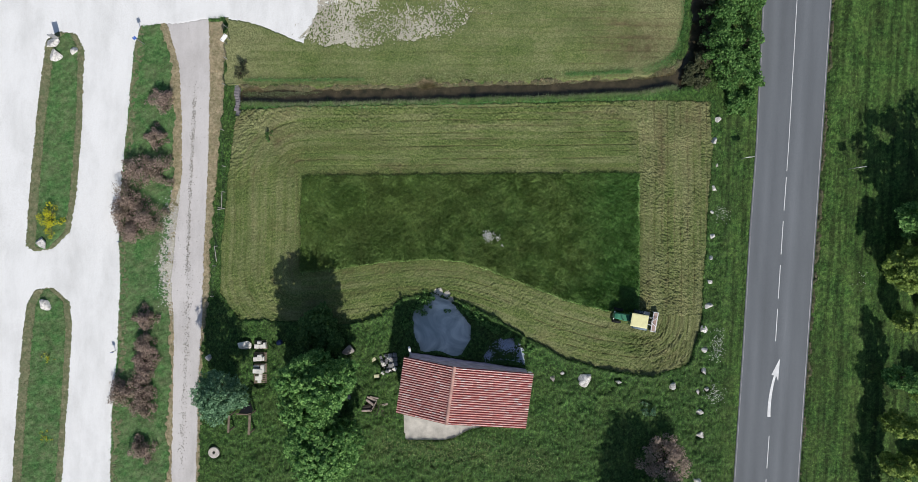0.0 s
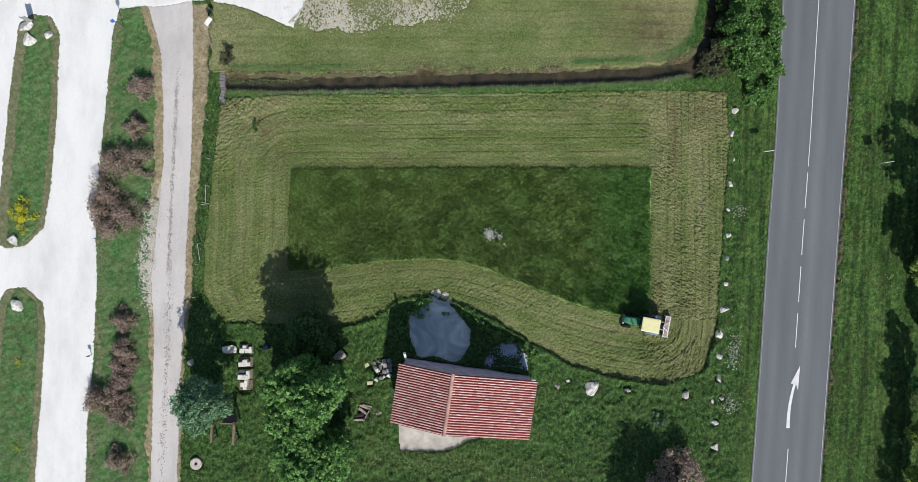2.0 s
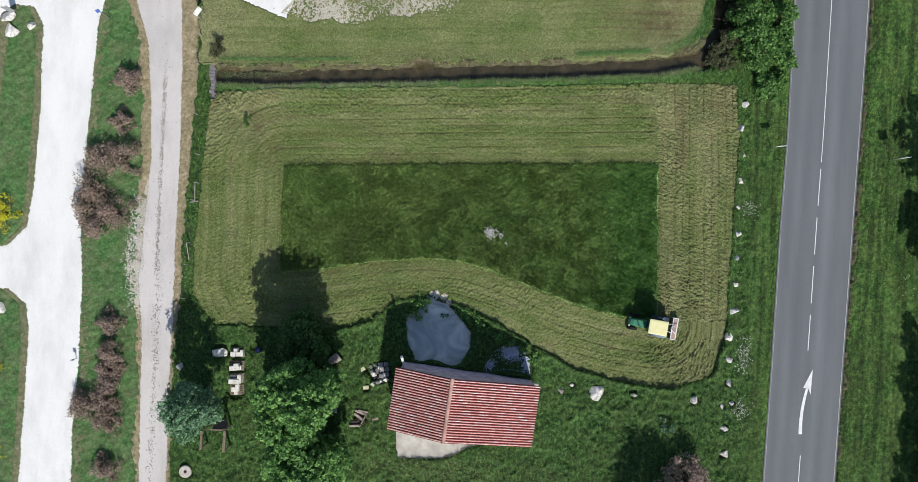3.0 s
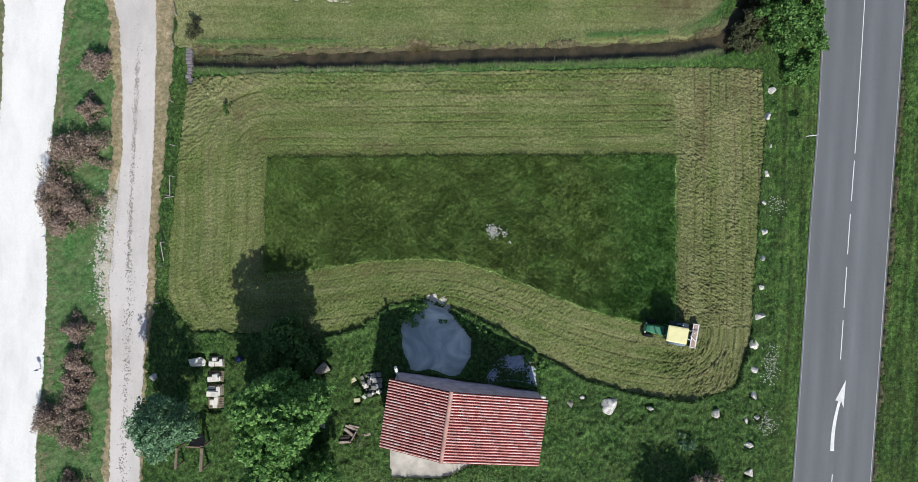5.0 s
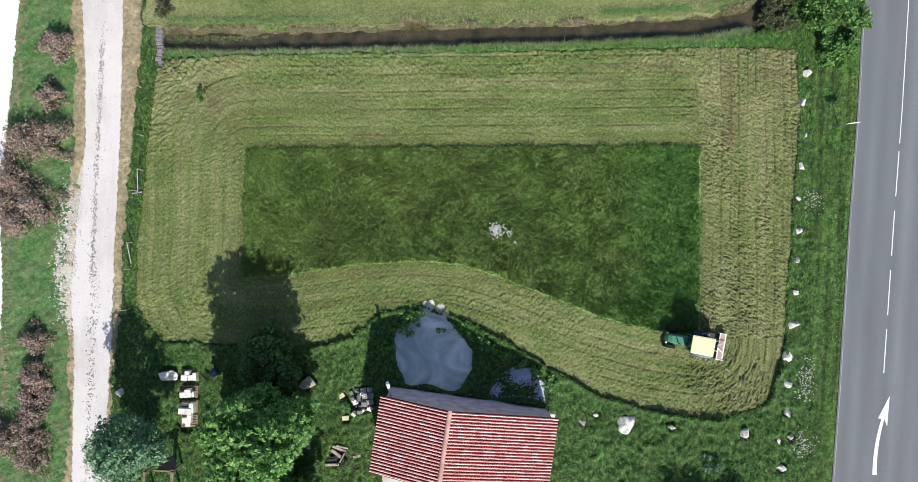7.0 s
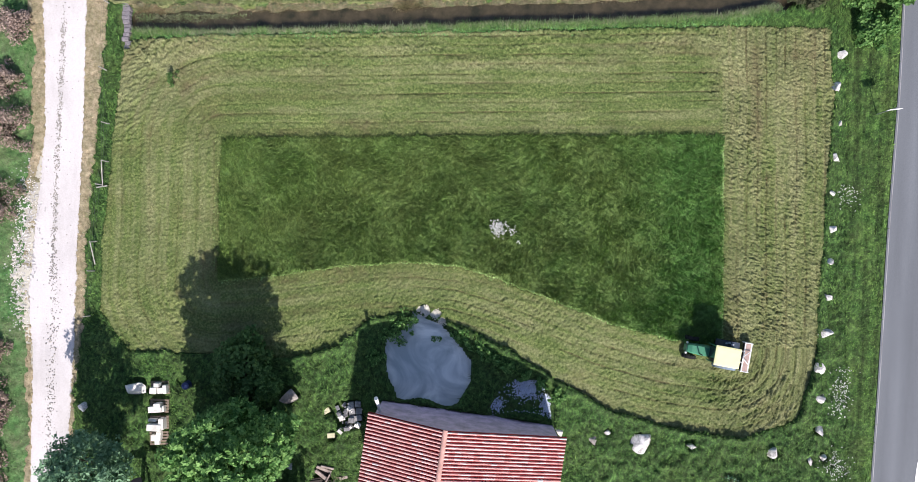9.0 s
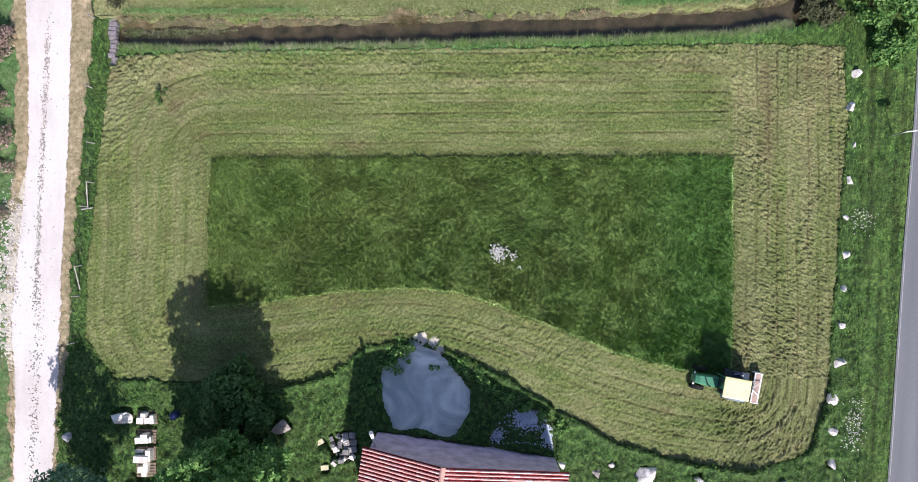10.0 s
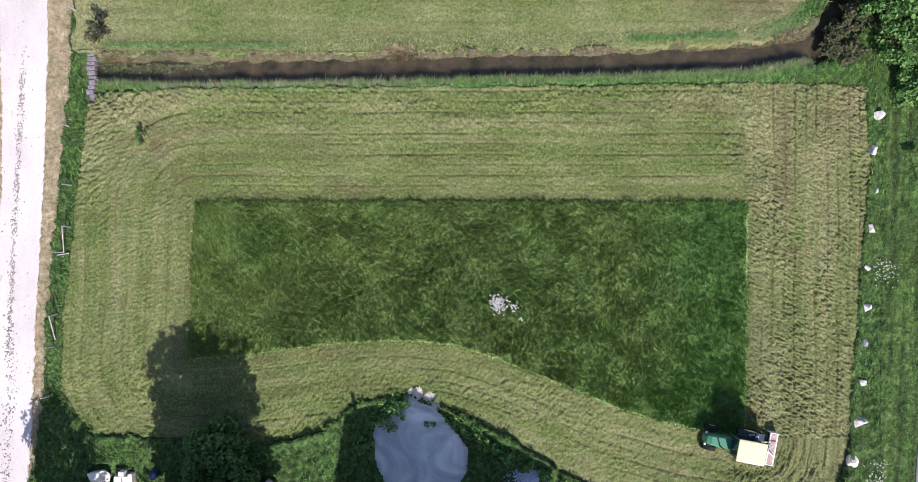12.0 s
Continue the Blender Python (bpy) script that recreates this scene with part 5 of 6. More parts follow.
for k, (x, y, w) in enumerate(((16.7, -8.5, 0.42), (15.6, -8.3, 0.36))):
    bush(x, y, 0.32, w, MAT_LEAF_DARK, 97 + k, "small green tuft on the mown meadow", leaf=0.09, clumps=8, each=20, group="field tufts")
leaves("water_plant", [(-1.15, -6.3, 0.0), (-0.8, -6.3, 0.0)], [0.2, 0.16], 40, 0.13, MAT_LEAF, None, 120)
tagged(bpy.data.objects["water_plant"], "dark water plant floating on the pond", "water plant")


def flowers(name, spots, material, seed, label, size=0.07, height=0.38, flat=False):
    r = np.random.RandomState(seed)
    c = np.concatenate([np.stack([r.normal(x, s, n), r.normal(y, min(s, 0.16) if flat else s, n), r.uniform(0.7, 1.1, n) * height], -1) for x, y, s, n in spots])
    ob = leaves(name, c, np.full(len(c), size * 0.6), 5, size, material, None, seed, 0.2)
    return tagged(ob, label, "flowers", kind="stuff")


flowers("white_flowers", [(2.6, 0.45, 0.22, 120), (2.75, 0.25, 0.2, 60), (3.55, 0.2, 0.15, 24), (3.9, -0.45, 0.08, 8)], MAT_FLOWER_WHITE, 130, "cluster of white flowers in the uncut meadow", 0.075, 0.48)
flowers("verge_flowers", [(23.3, 2.4, 0.35, 60), (22.9, -9.1, 0.3, 80), (22.8, -10.0, 0.35, 70), (22.7, -13.6, 0.4, 120), (23.0, -8.2, 0.3, 30), (35.6, -3.6, 0.4, 14)], MAT_FLOWER_WHITE, 131, "white umbel flowers scattered on the verge", 0.06, 0.5)


# ---------------------------------------------------------------- stones
def boulder(x, y, size, seed, material=None, label="white limestone boulder set in the grass", group="", high=0.6, turn=0.0, long=1.0, name="boulder"):
    r = random.Random(seed)
    base = 0.08 + 0.35 * float(verge_height(np.array([x]), np.array([y]))[0])
    bm = bmesh.new()
    bmesh.ops.create_icosphere(bm, subdivisions=3, radius=1.0)
    cuts = [(Vector((r.uniform(-1, 1), r.uniform(-1, 1), r.uniform(-0.2, 1))).normalized(), r.uniform(0.3, 0.75)) for k in range(10)]
    shift = Vector((r.uniform(-9, 9), r.uniform(-9, 9), 0))
    for v in bm.verts:
        for n, d in cuts:
            over = v.co.dot(n) - d
            if over > 0:
                v.co -= n * over
        v.co *= 1.18 + 0.09 * noise.noise(v.co * 2.2 + shift)
        v.co = Vector((v.co.x * size * long, v.co.y * size, v.co.z * size * high))
    bmesh.ops.transform(bm, matrix=pose(x, y, size * high * 0.4 + base, 0, 0, turn), verts=bm.verts)
    return tagged(part(name, bm, material or MAT_ROCK), label, "boulder", group)


EDGE = "white limestone boulder along the field edge"
for k, (x, y, s) in enumerate(((22.95, 10.7, 0.42), (22.7, 8.74, 0.38), (22.9, 6.65, 0.28), (22.6, 4.57, 0.42), (22.5, 2.5, 0.34), (22.5, 0.38, 0.38), (22.4, -1.63, 0.33), (22.25, -3.71, 0.36), (22.1, -5.8, 0.42),
                                (21.85, -7.85, 0.46), (21.85, -9.65, 0.48), (21.75, -11.6, 0.42), (22.05, -13.18, 0.3), (21.4, -15.16, 0.42), (21.2, -13.35, 0.3), (21.4, -17.2, 0.4), (21.1, -21.3, 0.45),
                                (14.17, -12.55, 0.42), (19.05, -13.0, 0.48), (9.28, -11.78, 0.24))):
    boulder(x, y, s * 0.82, 200 + k, None, EDGE, "field edge boulders", high=0.85, turn=k * 47, long=1.0 + 0.25 * math.sin(k))
boulder(11.26, -12.3, 0.62, 230, None, "large pale boulder south of the mown field", turn=30)
boulder(8.4, -12.3, 0.3, 231, MAT_GREYROCK, "small grey boulder in the grass")
boulder(-19.12, -9.3, 0.56, 239, MAT_BLOCK, "large white boulder beside the stone pallets", high=0.6, turn=-35, long=1.15)
boulder(-9.7, -9.75, 0.46, 233, MAT_GREYROCK, "flat grey boulder in the grass", high=0.4, long=1.75, turn=-4)
boulder(-9.75, -14.05, 0.27, 234, None, "small white stone beside the trees")
for k, (x, y, s) in enumerate(((-36.1, 16.6, 0.5), (-36.4, 17.6, 0.5), (-34.4, 16.97, 0.35), (-37.2, -0.25, 0.5), (-37.0, -5.7, 0.5))):
    boulder(x, y, s, 240 + k, None, "pale boulder on a grass island", "island boulders", high=0.5, turn=40 * k, long=1.3)
boulder(6.4, -11.75, 0.3, 250, None, "white stone by the barn corner")
boulder(-22.3, -10.5, 0.3, 251, None, "pale stone beside the gravel track", high=0.5)


def pebbles(name, spots, material, label, seed, kind="stuff", ground=0.0):
    """Loose stones: squashed eight-sided lumps in one mesh."""
    r = np.random.RandomState(seed)
    oct_v = np.array([(1, 0, 0), (0, 1, 0), (-1, 0, 0), (0, -1, 0), (0.7, 0.7, 0.5), (-0.7, 0.7, 0.5), (-0.7, -0.7, 0.5), (0.7, -0.7, 0.5), (0, 0, 0.8)])
    oct_f = np.array([(0, 4, 8), (4, 1, 8), (1, 5, 8), (5, 2, 8), (2, 6, 8), (6, 3, 8), (3, 7, 8), (7, 0, 8)])
    vs, fs, base = [], [], 0
    for x, y, sx, sy, n, size in spots:
        px, py = r.normal(x, sx, n), r.normal(y, sy, n)
        for k in range(n):
            a, s = r.uniform(0, 6.28), size * r.uniform(0.5, 1.4)
            rot = np.array([[math.cos(a), -math.sin(a), 0], [math.sin(a), math.cos(a), 0], [0, 0, 1]])
            vs.append(oct_v * r.uniform(0.7, 1.2, (9, 3)) * [s, s * r.uniform(0.6, 1), s * 0.8] @ rot.T + [px[k], py[k], ground])
            fs.append(oct_f + base)
            base += 9
    return tagged(new(name, mesh_np(name, np.concatenate(vs), np.concatenate(fs), material)), label, "stones", kind=kind)


pebbles("bank_stones", [(-1.8, -4.5, 0.22, 0.08, 420, 0.05), (-1.2, -4.75, 0.25, 0.1, 520, 0.05), (-0.6, -5.15, 0.18, 0.12, 300, 0.045)], stone_material("pale_silt", (0.46, 0.44, 0.39), (0.72, 0.69, 0.63)), "pale gravel and silt on the pond bank", 260, ground=0.05)
pebbles("wet_stones", [(4.5, -9.25, 0.42, 0.32, 800, 0.045), (4.4, -9.3, 0.65, 0.45, 200, 0.04), (2.5, -10.25, 0.3, 0.28, 260, 0.045), (5.7, -10.3, 0.2, 0.4, 300, 0.05), (4.2, -10.9, 0.8, 0.12, 160, 0.045)], stone_material("blue_grey_stone", (0.40, 0.48, 0.66), (0.64, 0.72, 0.86)), "blue-grey stones in a shaded hollow", 261, ground=-0.25)
pebbles("track_middle_stones", [(-23.6 - 0.035 * k, 13.0 - 0.8 * k, 0.10, 0.45, 26 + 14 * (k % 3), 0.042) for k in range(20)] + [(-24.1 - 0.05 * k, -2.5 - 1.3 * k, 0.17, 0.7, 34, 0.045) for k in range(14)] + [(-23.7, 0, 0.6, 9, 120, 0.035)],
        stone_material("brown_grey_stone", (0.20, 0.19, 0.17), (0.38, 0.36, 0.33)), "grey-brown stones and weeds down the track middle", 264, ground=0.035)
pebbles("track_edge_stones", [(-25.75 - 0.05 * k, 3.0 - 0.8 * k, 0.42, 0.6, 90 if k < 7 else 50, 0.05) for k in range(11)], MAT_ROCK, "loose white gravel spilling into grass beside the track", 265, ground=0.06)
pebbles("yard_edge_stones", [(-9, 19, 2.2, 0.7, 500, 0.05), (-5, 19.3, 2.0, 0.7, 420, 0.05), (-1.5, 19.8, 1.4, 0.8, 260, 0.045)], stone_material("buff_stone", (0.32, 0.30, 0.25), (0.55, 0.52, 0.45)), "loose white stones in thin grass", 263, ground=0.06)


def pallet_stack(x, y, turn, blocks, seed):
    r = random.Random(seed)
    ob = thing("stone_pallet", x, y, 0.05, turn, "wooden pallet loaded with pale cut stone blocks", "pallet", "stone pallets")
    for k in range(5):
        bm = bmesh.new()
        box(bm, 0, -0.34 + 0.17 * k, 0.11, 1.15, 0.11, 0.022)
        part("slat", bm, MAT_WOOD, ob)
    for k in (-0.5, 0, 0.5):
        bm = bmesh.new()
        box(bm, k, 0, 0.05, 0.1, 0.78, 0.098)
        part("bearer", bm, MAT_WOOD, ob)
    for bx, by, sx, sy, sz, lift in blocks:
        bm = bmesh.new()
        box(bm, 0, 0, 0, sx, sy, sz, pose(bx, by, 0.123 + lift + sz / 2, 0, 0, r.uniform(-7, 7)), 0.015)
        part("stone_block", bm, MAT_BLOCK, ob)
    return ob


pallet_stack(-17.6, -9.3, 2, [(-0.3, -0.12, 0.4, 0.36, 0.35, 0), (0.12, -0.14, 0.36, 0.34, 0.3, 0), (0.42, -0.05, 0.22, 0.5, 0.4, 0), (-0.05, 0.22, 0.3, 0.24, 0.45, 0)], 1)
pallet_stack(-17.65, -10.4, -2, [(-0.05, -0.15, 0.95, 0.36, 0.35, 0), (0.05, 0.12, 0.4, 0.22, 0.5, 0), (0.1, -0.1, 0.45, 0.3, 0.15, 0.35)], 2)
pallet_stack(-17.65, -11.4, 1, [(-0.1, -0.2, 0.85, 0.38, 0.55, 0), (0.3, 0.0, 0.3, 0.65, 0.5, 0), (-0.3, 0.2, 0.5, 0.16, 0.3, 0)], 3)
pallet_stack(-17.65, -12.35, 3, [(-0.2, 0.1, 0.35, 0.35, 0.3, 0), (0.1, 0.2, 0.28, 0.5, 0.35, 0), (-0.05, -0.2, 0.3, 0.26, 0.22, 0)], 4)


def block_heap():
    r = random.Random(9)
    ob = thing("block_pile", -6.1, -10.75, 0.03, 5, "pile of grey and white stone blocks beside the barn", "stone pile")
    for i in range(2):
        for j in range(3):
            bm = bmesh.new()
            box(bm, 0, 0, 0, 0.36, 0.34, 0.34, pose(0.12 + 0.4 * i + r.uniform(-0.04, 0.04), -0.3 + 0.4 * j + r.uniform(-0.03, 0.03), 0.18, r.uniform(-5, 5), r.uniform(-5, 5), r.uniform(-9, 9)), 0.02)
            part("block", bm, MAT_GREYBLOCK, ob)
    for k in range(46):
        s = r.uniform(0.14, 0.36)
        u = r.uniform(0, 1)
        bm = bmesh.new()
        box(bm, 0, 0, 0, s, s * r.uniform(0.5, 0.9), s * 0.6, pose(-0.75 + 1.25 * u + r.uniform(-0.25, 0.2), r.uniform(-1.15, 0.55) * (1.1 - 0.4 * u) - 0.25 * u, s * 0.3 + 0.04 + 0.25 * r.random() * (k > 20), r.uniform(-25, 25), r.uniform(-25, 25), r.uniform(0, 180)), 0.012)
        part("broken_block", bm, MAT_BLOCK if k % 5 < 2 else MAT_GREYBLOCK, ob)


block_heap()
MAT_SAND = stone_material("sandstone", (0.46, 0.44, 0.28), (0.62, 0.60, 0.42), 0.4)
for x, y, a in ((-7.55, -10.62, 30), (-7.25, -12.08, 5)):
    bm = bmesh.new()
    box(bm, 0, 0, 0, 0.46, 0.3, 0.22, pose(x, y, 0.2, 0, 0, a), 0.02)
    tagged(part("sandstone_block", bm, MAT_SAND), "pale yellow sandstone block lying in the grass", "stone block", "loose blocks")

beams = thing("timber_pile", -7.8, -14.7, 0.05, 0, "pile of old weathered timber beams in grass", "timber pile")
MAT_OLDTIMBER = plain("grey_old_timber", (0.36, 0.295, 0.26), 0.9, spread=0.45, size=0.3)
# the dark ones are added to draw shaded gaps between the beams
for x, y, z, a, n, w, dark in ((0.15, 0.62, 0.30, -22, 0.95, 0.17, False), (0.0, 0.3, 0.36, -38, 0.9, 0.2, False), (0.05, 0.45, 0.16, -30, 1.05, 0.34, True), (-0.1, -0.1, 0.14, 10, 0.95, 0.4, True), (-0.32, -0.42, 0.32, 2, 0.9, 0.17, False),
                               (-0.3, -0.2, 0.2, 8, 0.8, 0.3, True), (-0.35, -0.95, 0.14, 4, 0.85, 0.16, False), (-0.3, -0.72, 0.1, 2, 0.75, 0.24, True), (0.36, 0.06, 0.42, 62, 0.7, 0.09, False), (0.25, -0.1, 0.32, 55, 0.8, 0.1, True),
                               (0.35, 0.75, 0.34, -14, 0.8, 0.12, False), (0.7, -0.35, 0.22, 82, 0.9, 0.1, True), (1.3, 0.1, 0.18, 12, 0.5, 0.18, False)):
    bm = bmesh.new()
    box(bm, 0, 0, 0, n, w, 0.14, pose(x, y, z, 0, 3, a), 0.02)
    part("beam", bm, MAT_DARKWOOD if dark else MAT_OLDTIMBER, beams, "dark filler beam for the shaded gaps in the pile" if dark else "")
r = random.Random(12)
for k in range(60):
    bm = bmesh.new()
    a, x, y = r.uniform(0, 6.28), r.uniform(0.45, 1.25), r.uniform(-0.8, 0.65)
    n = r.uniform(0.3, 0.65)
    rod(bm, (x, y, 0.04), (x + n * math.cos(a), y + n * math.sin(a), r.uniform(0.12, 0.45)), 0.024, 0.009, 5)
    part("branch", bm, MAT_WOOD if k % 3 else MAT_DARKWOOD, beams)

# millstone with a square eye
bm = bmesh.new()
wheel_shape(bm, 0.5, 0.26, 0.13, 28)
bmesh.ops.transform(bm, matrix=pose(-21.75, -18.9, 0.24, 90), verts=bm.verts)
tagged(part("millstone", bm, stone_material("millstone_grit", (0.36, 0.33, 0.30), (0.58, 0.54, 0.50))), "round pale millstone lying in the grass", "millstone")

# open timber stand of a swing
swing = thing("swing_stand", -18.95, -15.9, 0, -3, "open weathered timber frame with a black tarpaulin", "frame")
for x, y in ((-0.95, -0.75), (0.85, -0.85), (0.85, 0.8), (-0.95, 0.6)):
    bm = bmesh.new()
    box(bm, x, y, 0.85, 0.11, 0.11, 1.8)
    part("post", bm, MAT_WOOD, swing)
for x, y, sx, sy in ((-0.95, -0.1, 0.16, 1.5), (0.85, 0, 0.2, 1.85), (0.3, 0.8, 1.3, 0.1)):
    bm = bmesh.new()
    box(bm, x, y, 1.81, sx, sy, 0.12)
    part("top_beam", bm, MAT_WOOD, swing)
bm = bmesh.new()
outline = ((-0.15, 0.86), (0.98, 0.88), (1.05, 1.25), (0.78, 1.72), (0.4, 1.62), (0.1, 1.35))
upper = [bm.verts.new((x, y, 1.84 - 0.35 * (y - 0.86))) for x, y in outline]
lower = [bm.verts.new((x, y, 1.81 - 0.35 * (y - 0.86))) for x, y in outline]
bm.faces.new(upper)
bm.faces.new(lower[::-1])
for k in range(6):
    bm.faces.new((lower[k], lower[(k + 1) % 6], upper[(k + 1) % 6], upper[k]))
bmesh.ops.recalc_face_normals(bm, faces=bm.faces)
part("tarpaulin", bm, plain("black_tarpaulin", (0.012, 0.012, 0.016), 0.6, spread=0.3), swing, "black tarpaulin")

bm = bmesh.new()
rod(bm, (-15.8, -9.05, 0), (-15.8, -9.05, 0.88), 0.22, sides=18)
for z in (0.3, 0.6):
    rod(bm, (-15.8, -9.05, z - 0.015), (-15.8, -9.05, z + 0.015), 0.23, sides=18)
tagged(part("barrel", bm, plain("blue_plastic", (0.02, 0.035, 0.11), 0.45, spread=0.15)), "blue plastic barrel under the tree", "barrel")

# ---------------------------------------------------------------- ditch head, fence, signs
head = thing("culvert_headwall", -19.78, 12.5, 0, 3, "grey stone culvert headwall at the ditch end", "headwall")
MAT_HEADWALL = stone_material("purple_grey_stone", (0.085, 0.078, 0.085), (0.27, 0.25, 0.27), 0.1)
r = random.Random(77)
for k in range(11):
    bm = bmesh.new()
    box(bm, r.uniform(-0.05, 0.05), -1.3 + 0.26 * k, r.uniform(-0.06, 0.03), r.uniform(0.36, 0.5), r.uniform(0.24, 0.28), 0.34, pose(r.uniform(-0.05, 0.05), 0, 0, 0, r.uniform(-5, 5), r.uniform(-2, 2)), 0.05)
    part("coping_stone", bm, MAT_HEADWALL, head)
bm = bmesh.new()
for y in (-0.95, 0.95):
    box(bm, 0, y, -0.62, 0.36, 0.7, 0.76)
part("wall", bm, MAT_HEADWALL, head)
bm = bmesh.new()
rod(bm, (-0.6, 0, -0.6), (0.19, 0, -0.6), 0.42, sides=18)
part("pipe", bm, MAT_DARKWOOD, head, "dark pipe mouth")

FENCE = [(-20.66, 19.0), (-20.68, 16.2), (-20.84, 13.9), (-20.94, 9.8), (-20.8, 6.6), (-20.85, 4.3), (-21.2, 2.9), (-21.52, -0.5), (-21.65, -2.3), (-21.85, -5.0)]
MAT_FENCE = plain("bleached_post", (0.34, 0.33, 0.30), 0.85, spread=0.4, size=0.2)
MAT_WIRE = plain("wire", (0.12, 0.125, 0.12), 0.6, 0.6)
fence = thing("wire_fence", 0, 0, 0, 0, "thin post and wire fence in long grass", "fence")
r = random.Random(3)
tops = []
for x, y in FENCE:
    bm = bmesh.new()
    lx, ly = r.uniform(-0.05, 0.05), r.uniform(-0.06, 0.06)
    rod(bm, (x, y, -0.1), (x + lx, y + ly, 0.95), 0.04, 0.035, 7)
    part("post", bm, MAT_FENCE, fence)
    tops.append((x, y, lx, ly))
# slanting struts at two posts, one with a short cross piece at its foot
for (x, y), foot, cross in ((FENCE[5], (-0.28, -1.5), True), (FENCE[7], (-0.05, -1.4), False)):
    bm = bmesh.new()
    rod(bm, (x, y, 0.88), (x + foot[0], y + foot[1], 0.2), 0.032, 0.032, 6)
    part("strut", bm, MAT_FENCE, fence)
    if cross:
        bm = bmesh.new()
        rod(bm, (x + foot[0] - 0.35, y + foot[1] - 0.06, 0.24), (x + foot[0] + 0.3, y + foot[1] + 0.04, 0.24), 0.04, 0.04, 6)
        part("cross_piece", bm, MAT_FENCE, fence)
for h in (0.4, 0.7, 0.92):
    bm = bmesh.new()
    for (x0, y0, a0, b0), (x1, y1, a1, b1) in zip(tops, tops[1:]):
        rod(bm, (x0 + a0 * h, y0 + b0 * h, h), (x1 + a1 * h, y1 + b1 * h, h), 0.004, sides=4)
    part("wire", bm, MAT_WIRE, fence, "thin dull wire")

MAT_POST = plain("galvanised_steel", (0.45, 0.46, 0.48), 0.45, 0.7, spread=0.1)
MAT_SIGNBLUE = plain("blue_sign", (0.05, 0.12, 0.42), 0.4, spread=0.1)


def sign(x, y, tall, w, h, turn, material, label, posts=1, tilt=0.0, group=""):
    ob = thing("road_sign", x, y, 0, turn, label, "sign", group)
    for k in range(posts):
        bm = bmesh.new()
        px = 0 if posts == 1 else (k - 0.5) * w * 0.7
        rod(bm, (px, 0, -0.1), (px, 0, tall), 0.03, sides=10)
        part("pole", bm, MAT_POST, ob)
    bm = bmesh.new()
    box(bm, 0, 0, 0, w, 0.025, h, pose(0, -0.045, tall - h / 2, tilt), 0.008)
    part("panel", bm, material, ob)
    return ob


sign(25.15, 7.2, 2.0, 0.75, 0.35, 6, MAT_WHITE, "white road sign on a steel pole at the verge", group="road signs")
sign(34.6, 6.3, 2.3, 0.7, 0.7, 8, MAT_WHITE, "white road sign on a steel pole at the verge", group="road signs")
sign(-35.88, 18.10, 1.4, 0.5, 1.1, 8, MAT_POST, "grey metal board standing on the grass island", 2)
sign(-28.13, 17.59, 2.1, 0.3, 0.3, 30, MAT_SIGNBLUE, "small blue sign on a pole at the strip end", 1, -30)
sign(-20.55, 17.74, 1.6, 0.7, 0.4, 55, MAT_WHITE, "pair of white signs on poles by the fence", 2, -35)
sign(-30.15, -0.1, 0.8, 0.25, 0.3, 0, MAT_SIGNBLUE, "small blue marker on a short post", group="blue markers")
sign(-30.7, -9.9, 0.8, 0.25, 0.3, 0, MAT_SIGNBLUE, "small blue marker on a short post", group="blue markers")

# ---------------------------------------------------------------- tractor
MAT_GREEN = plain("green_paint", (0.055, 0.22, 0.13), 0.4, spread=0.15, spec=0.5)
MAT_CREAM = plain("cream_roof", (0.80, 0.76, 0.41), 0.5, spread=0.06)
MAT_RUBBER = plain("rubber", (0.02, 0.02, 0.02), 0.85, spread=0.3)
MAT_IRON = plain("dark_iron", (0.05, 0.052, 0.055), 0.55, 0.5, spread=0.3)
MAT_RED = plain("faded_red_paint", (0.42, 0.30, 0.26), 0.6, spread=0.3)
MAT_GLASS_DARK = plain("dark_glass", (0.02, 0.03, 0.035), 0.08, spread=0.1, spec=0.6)
MAT_DARKBLUE = plain("dark_blue_paint", (0.035, 0.05, 0.075), 0.5, spread=0.3)
MAT_BLUECLOTH = plain("grey_blue_paint", (0.25, 0.32, 0.38), 0.6, spread=0.2)


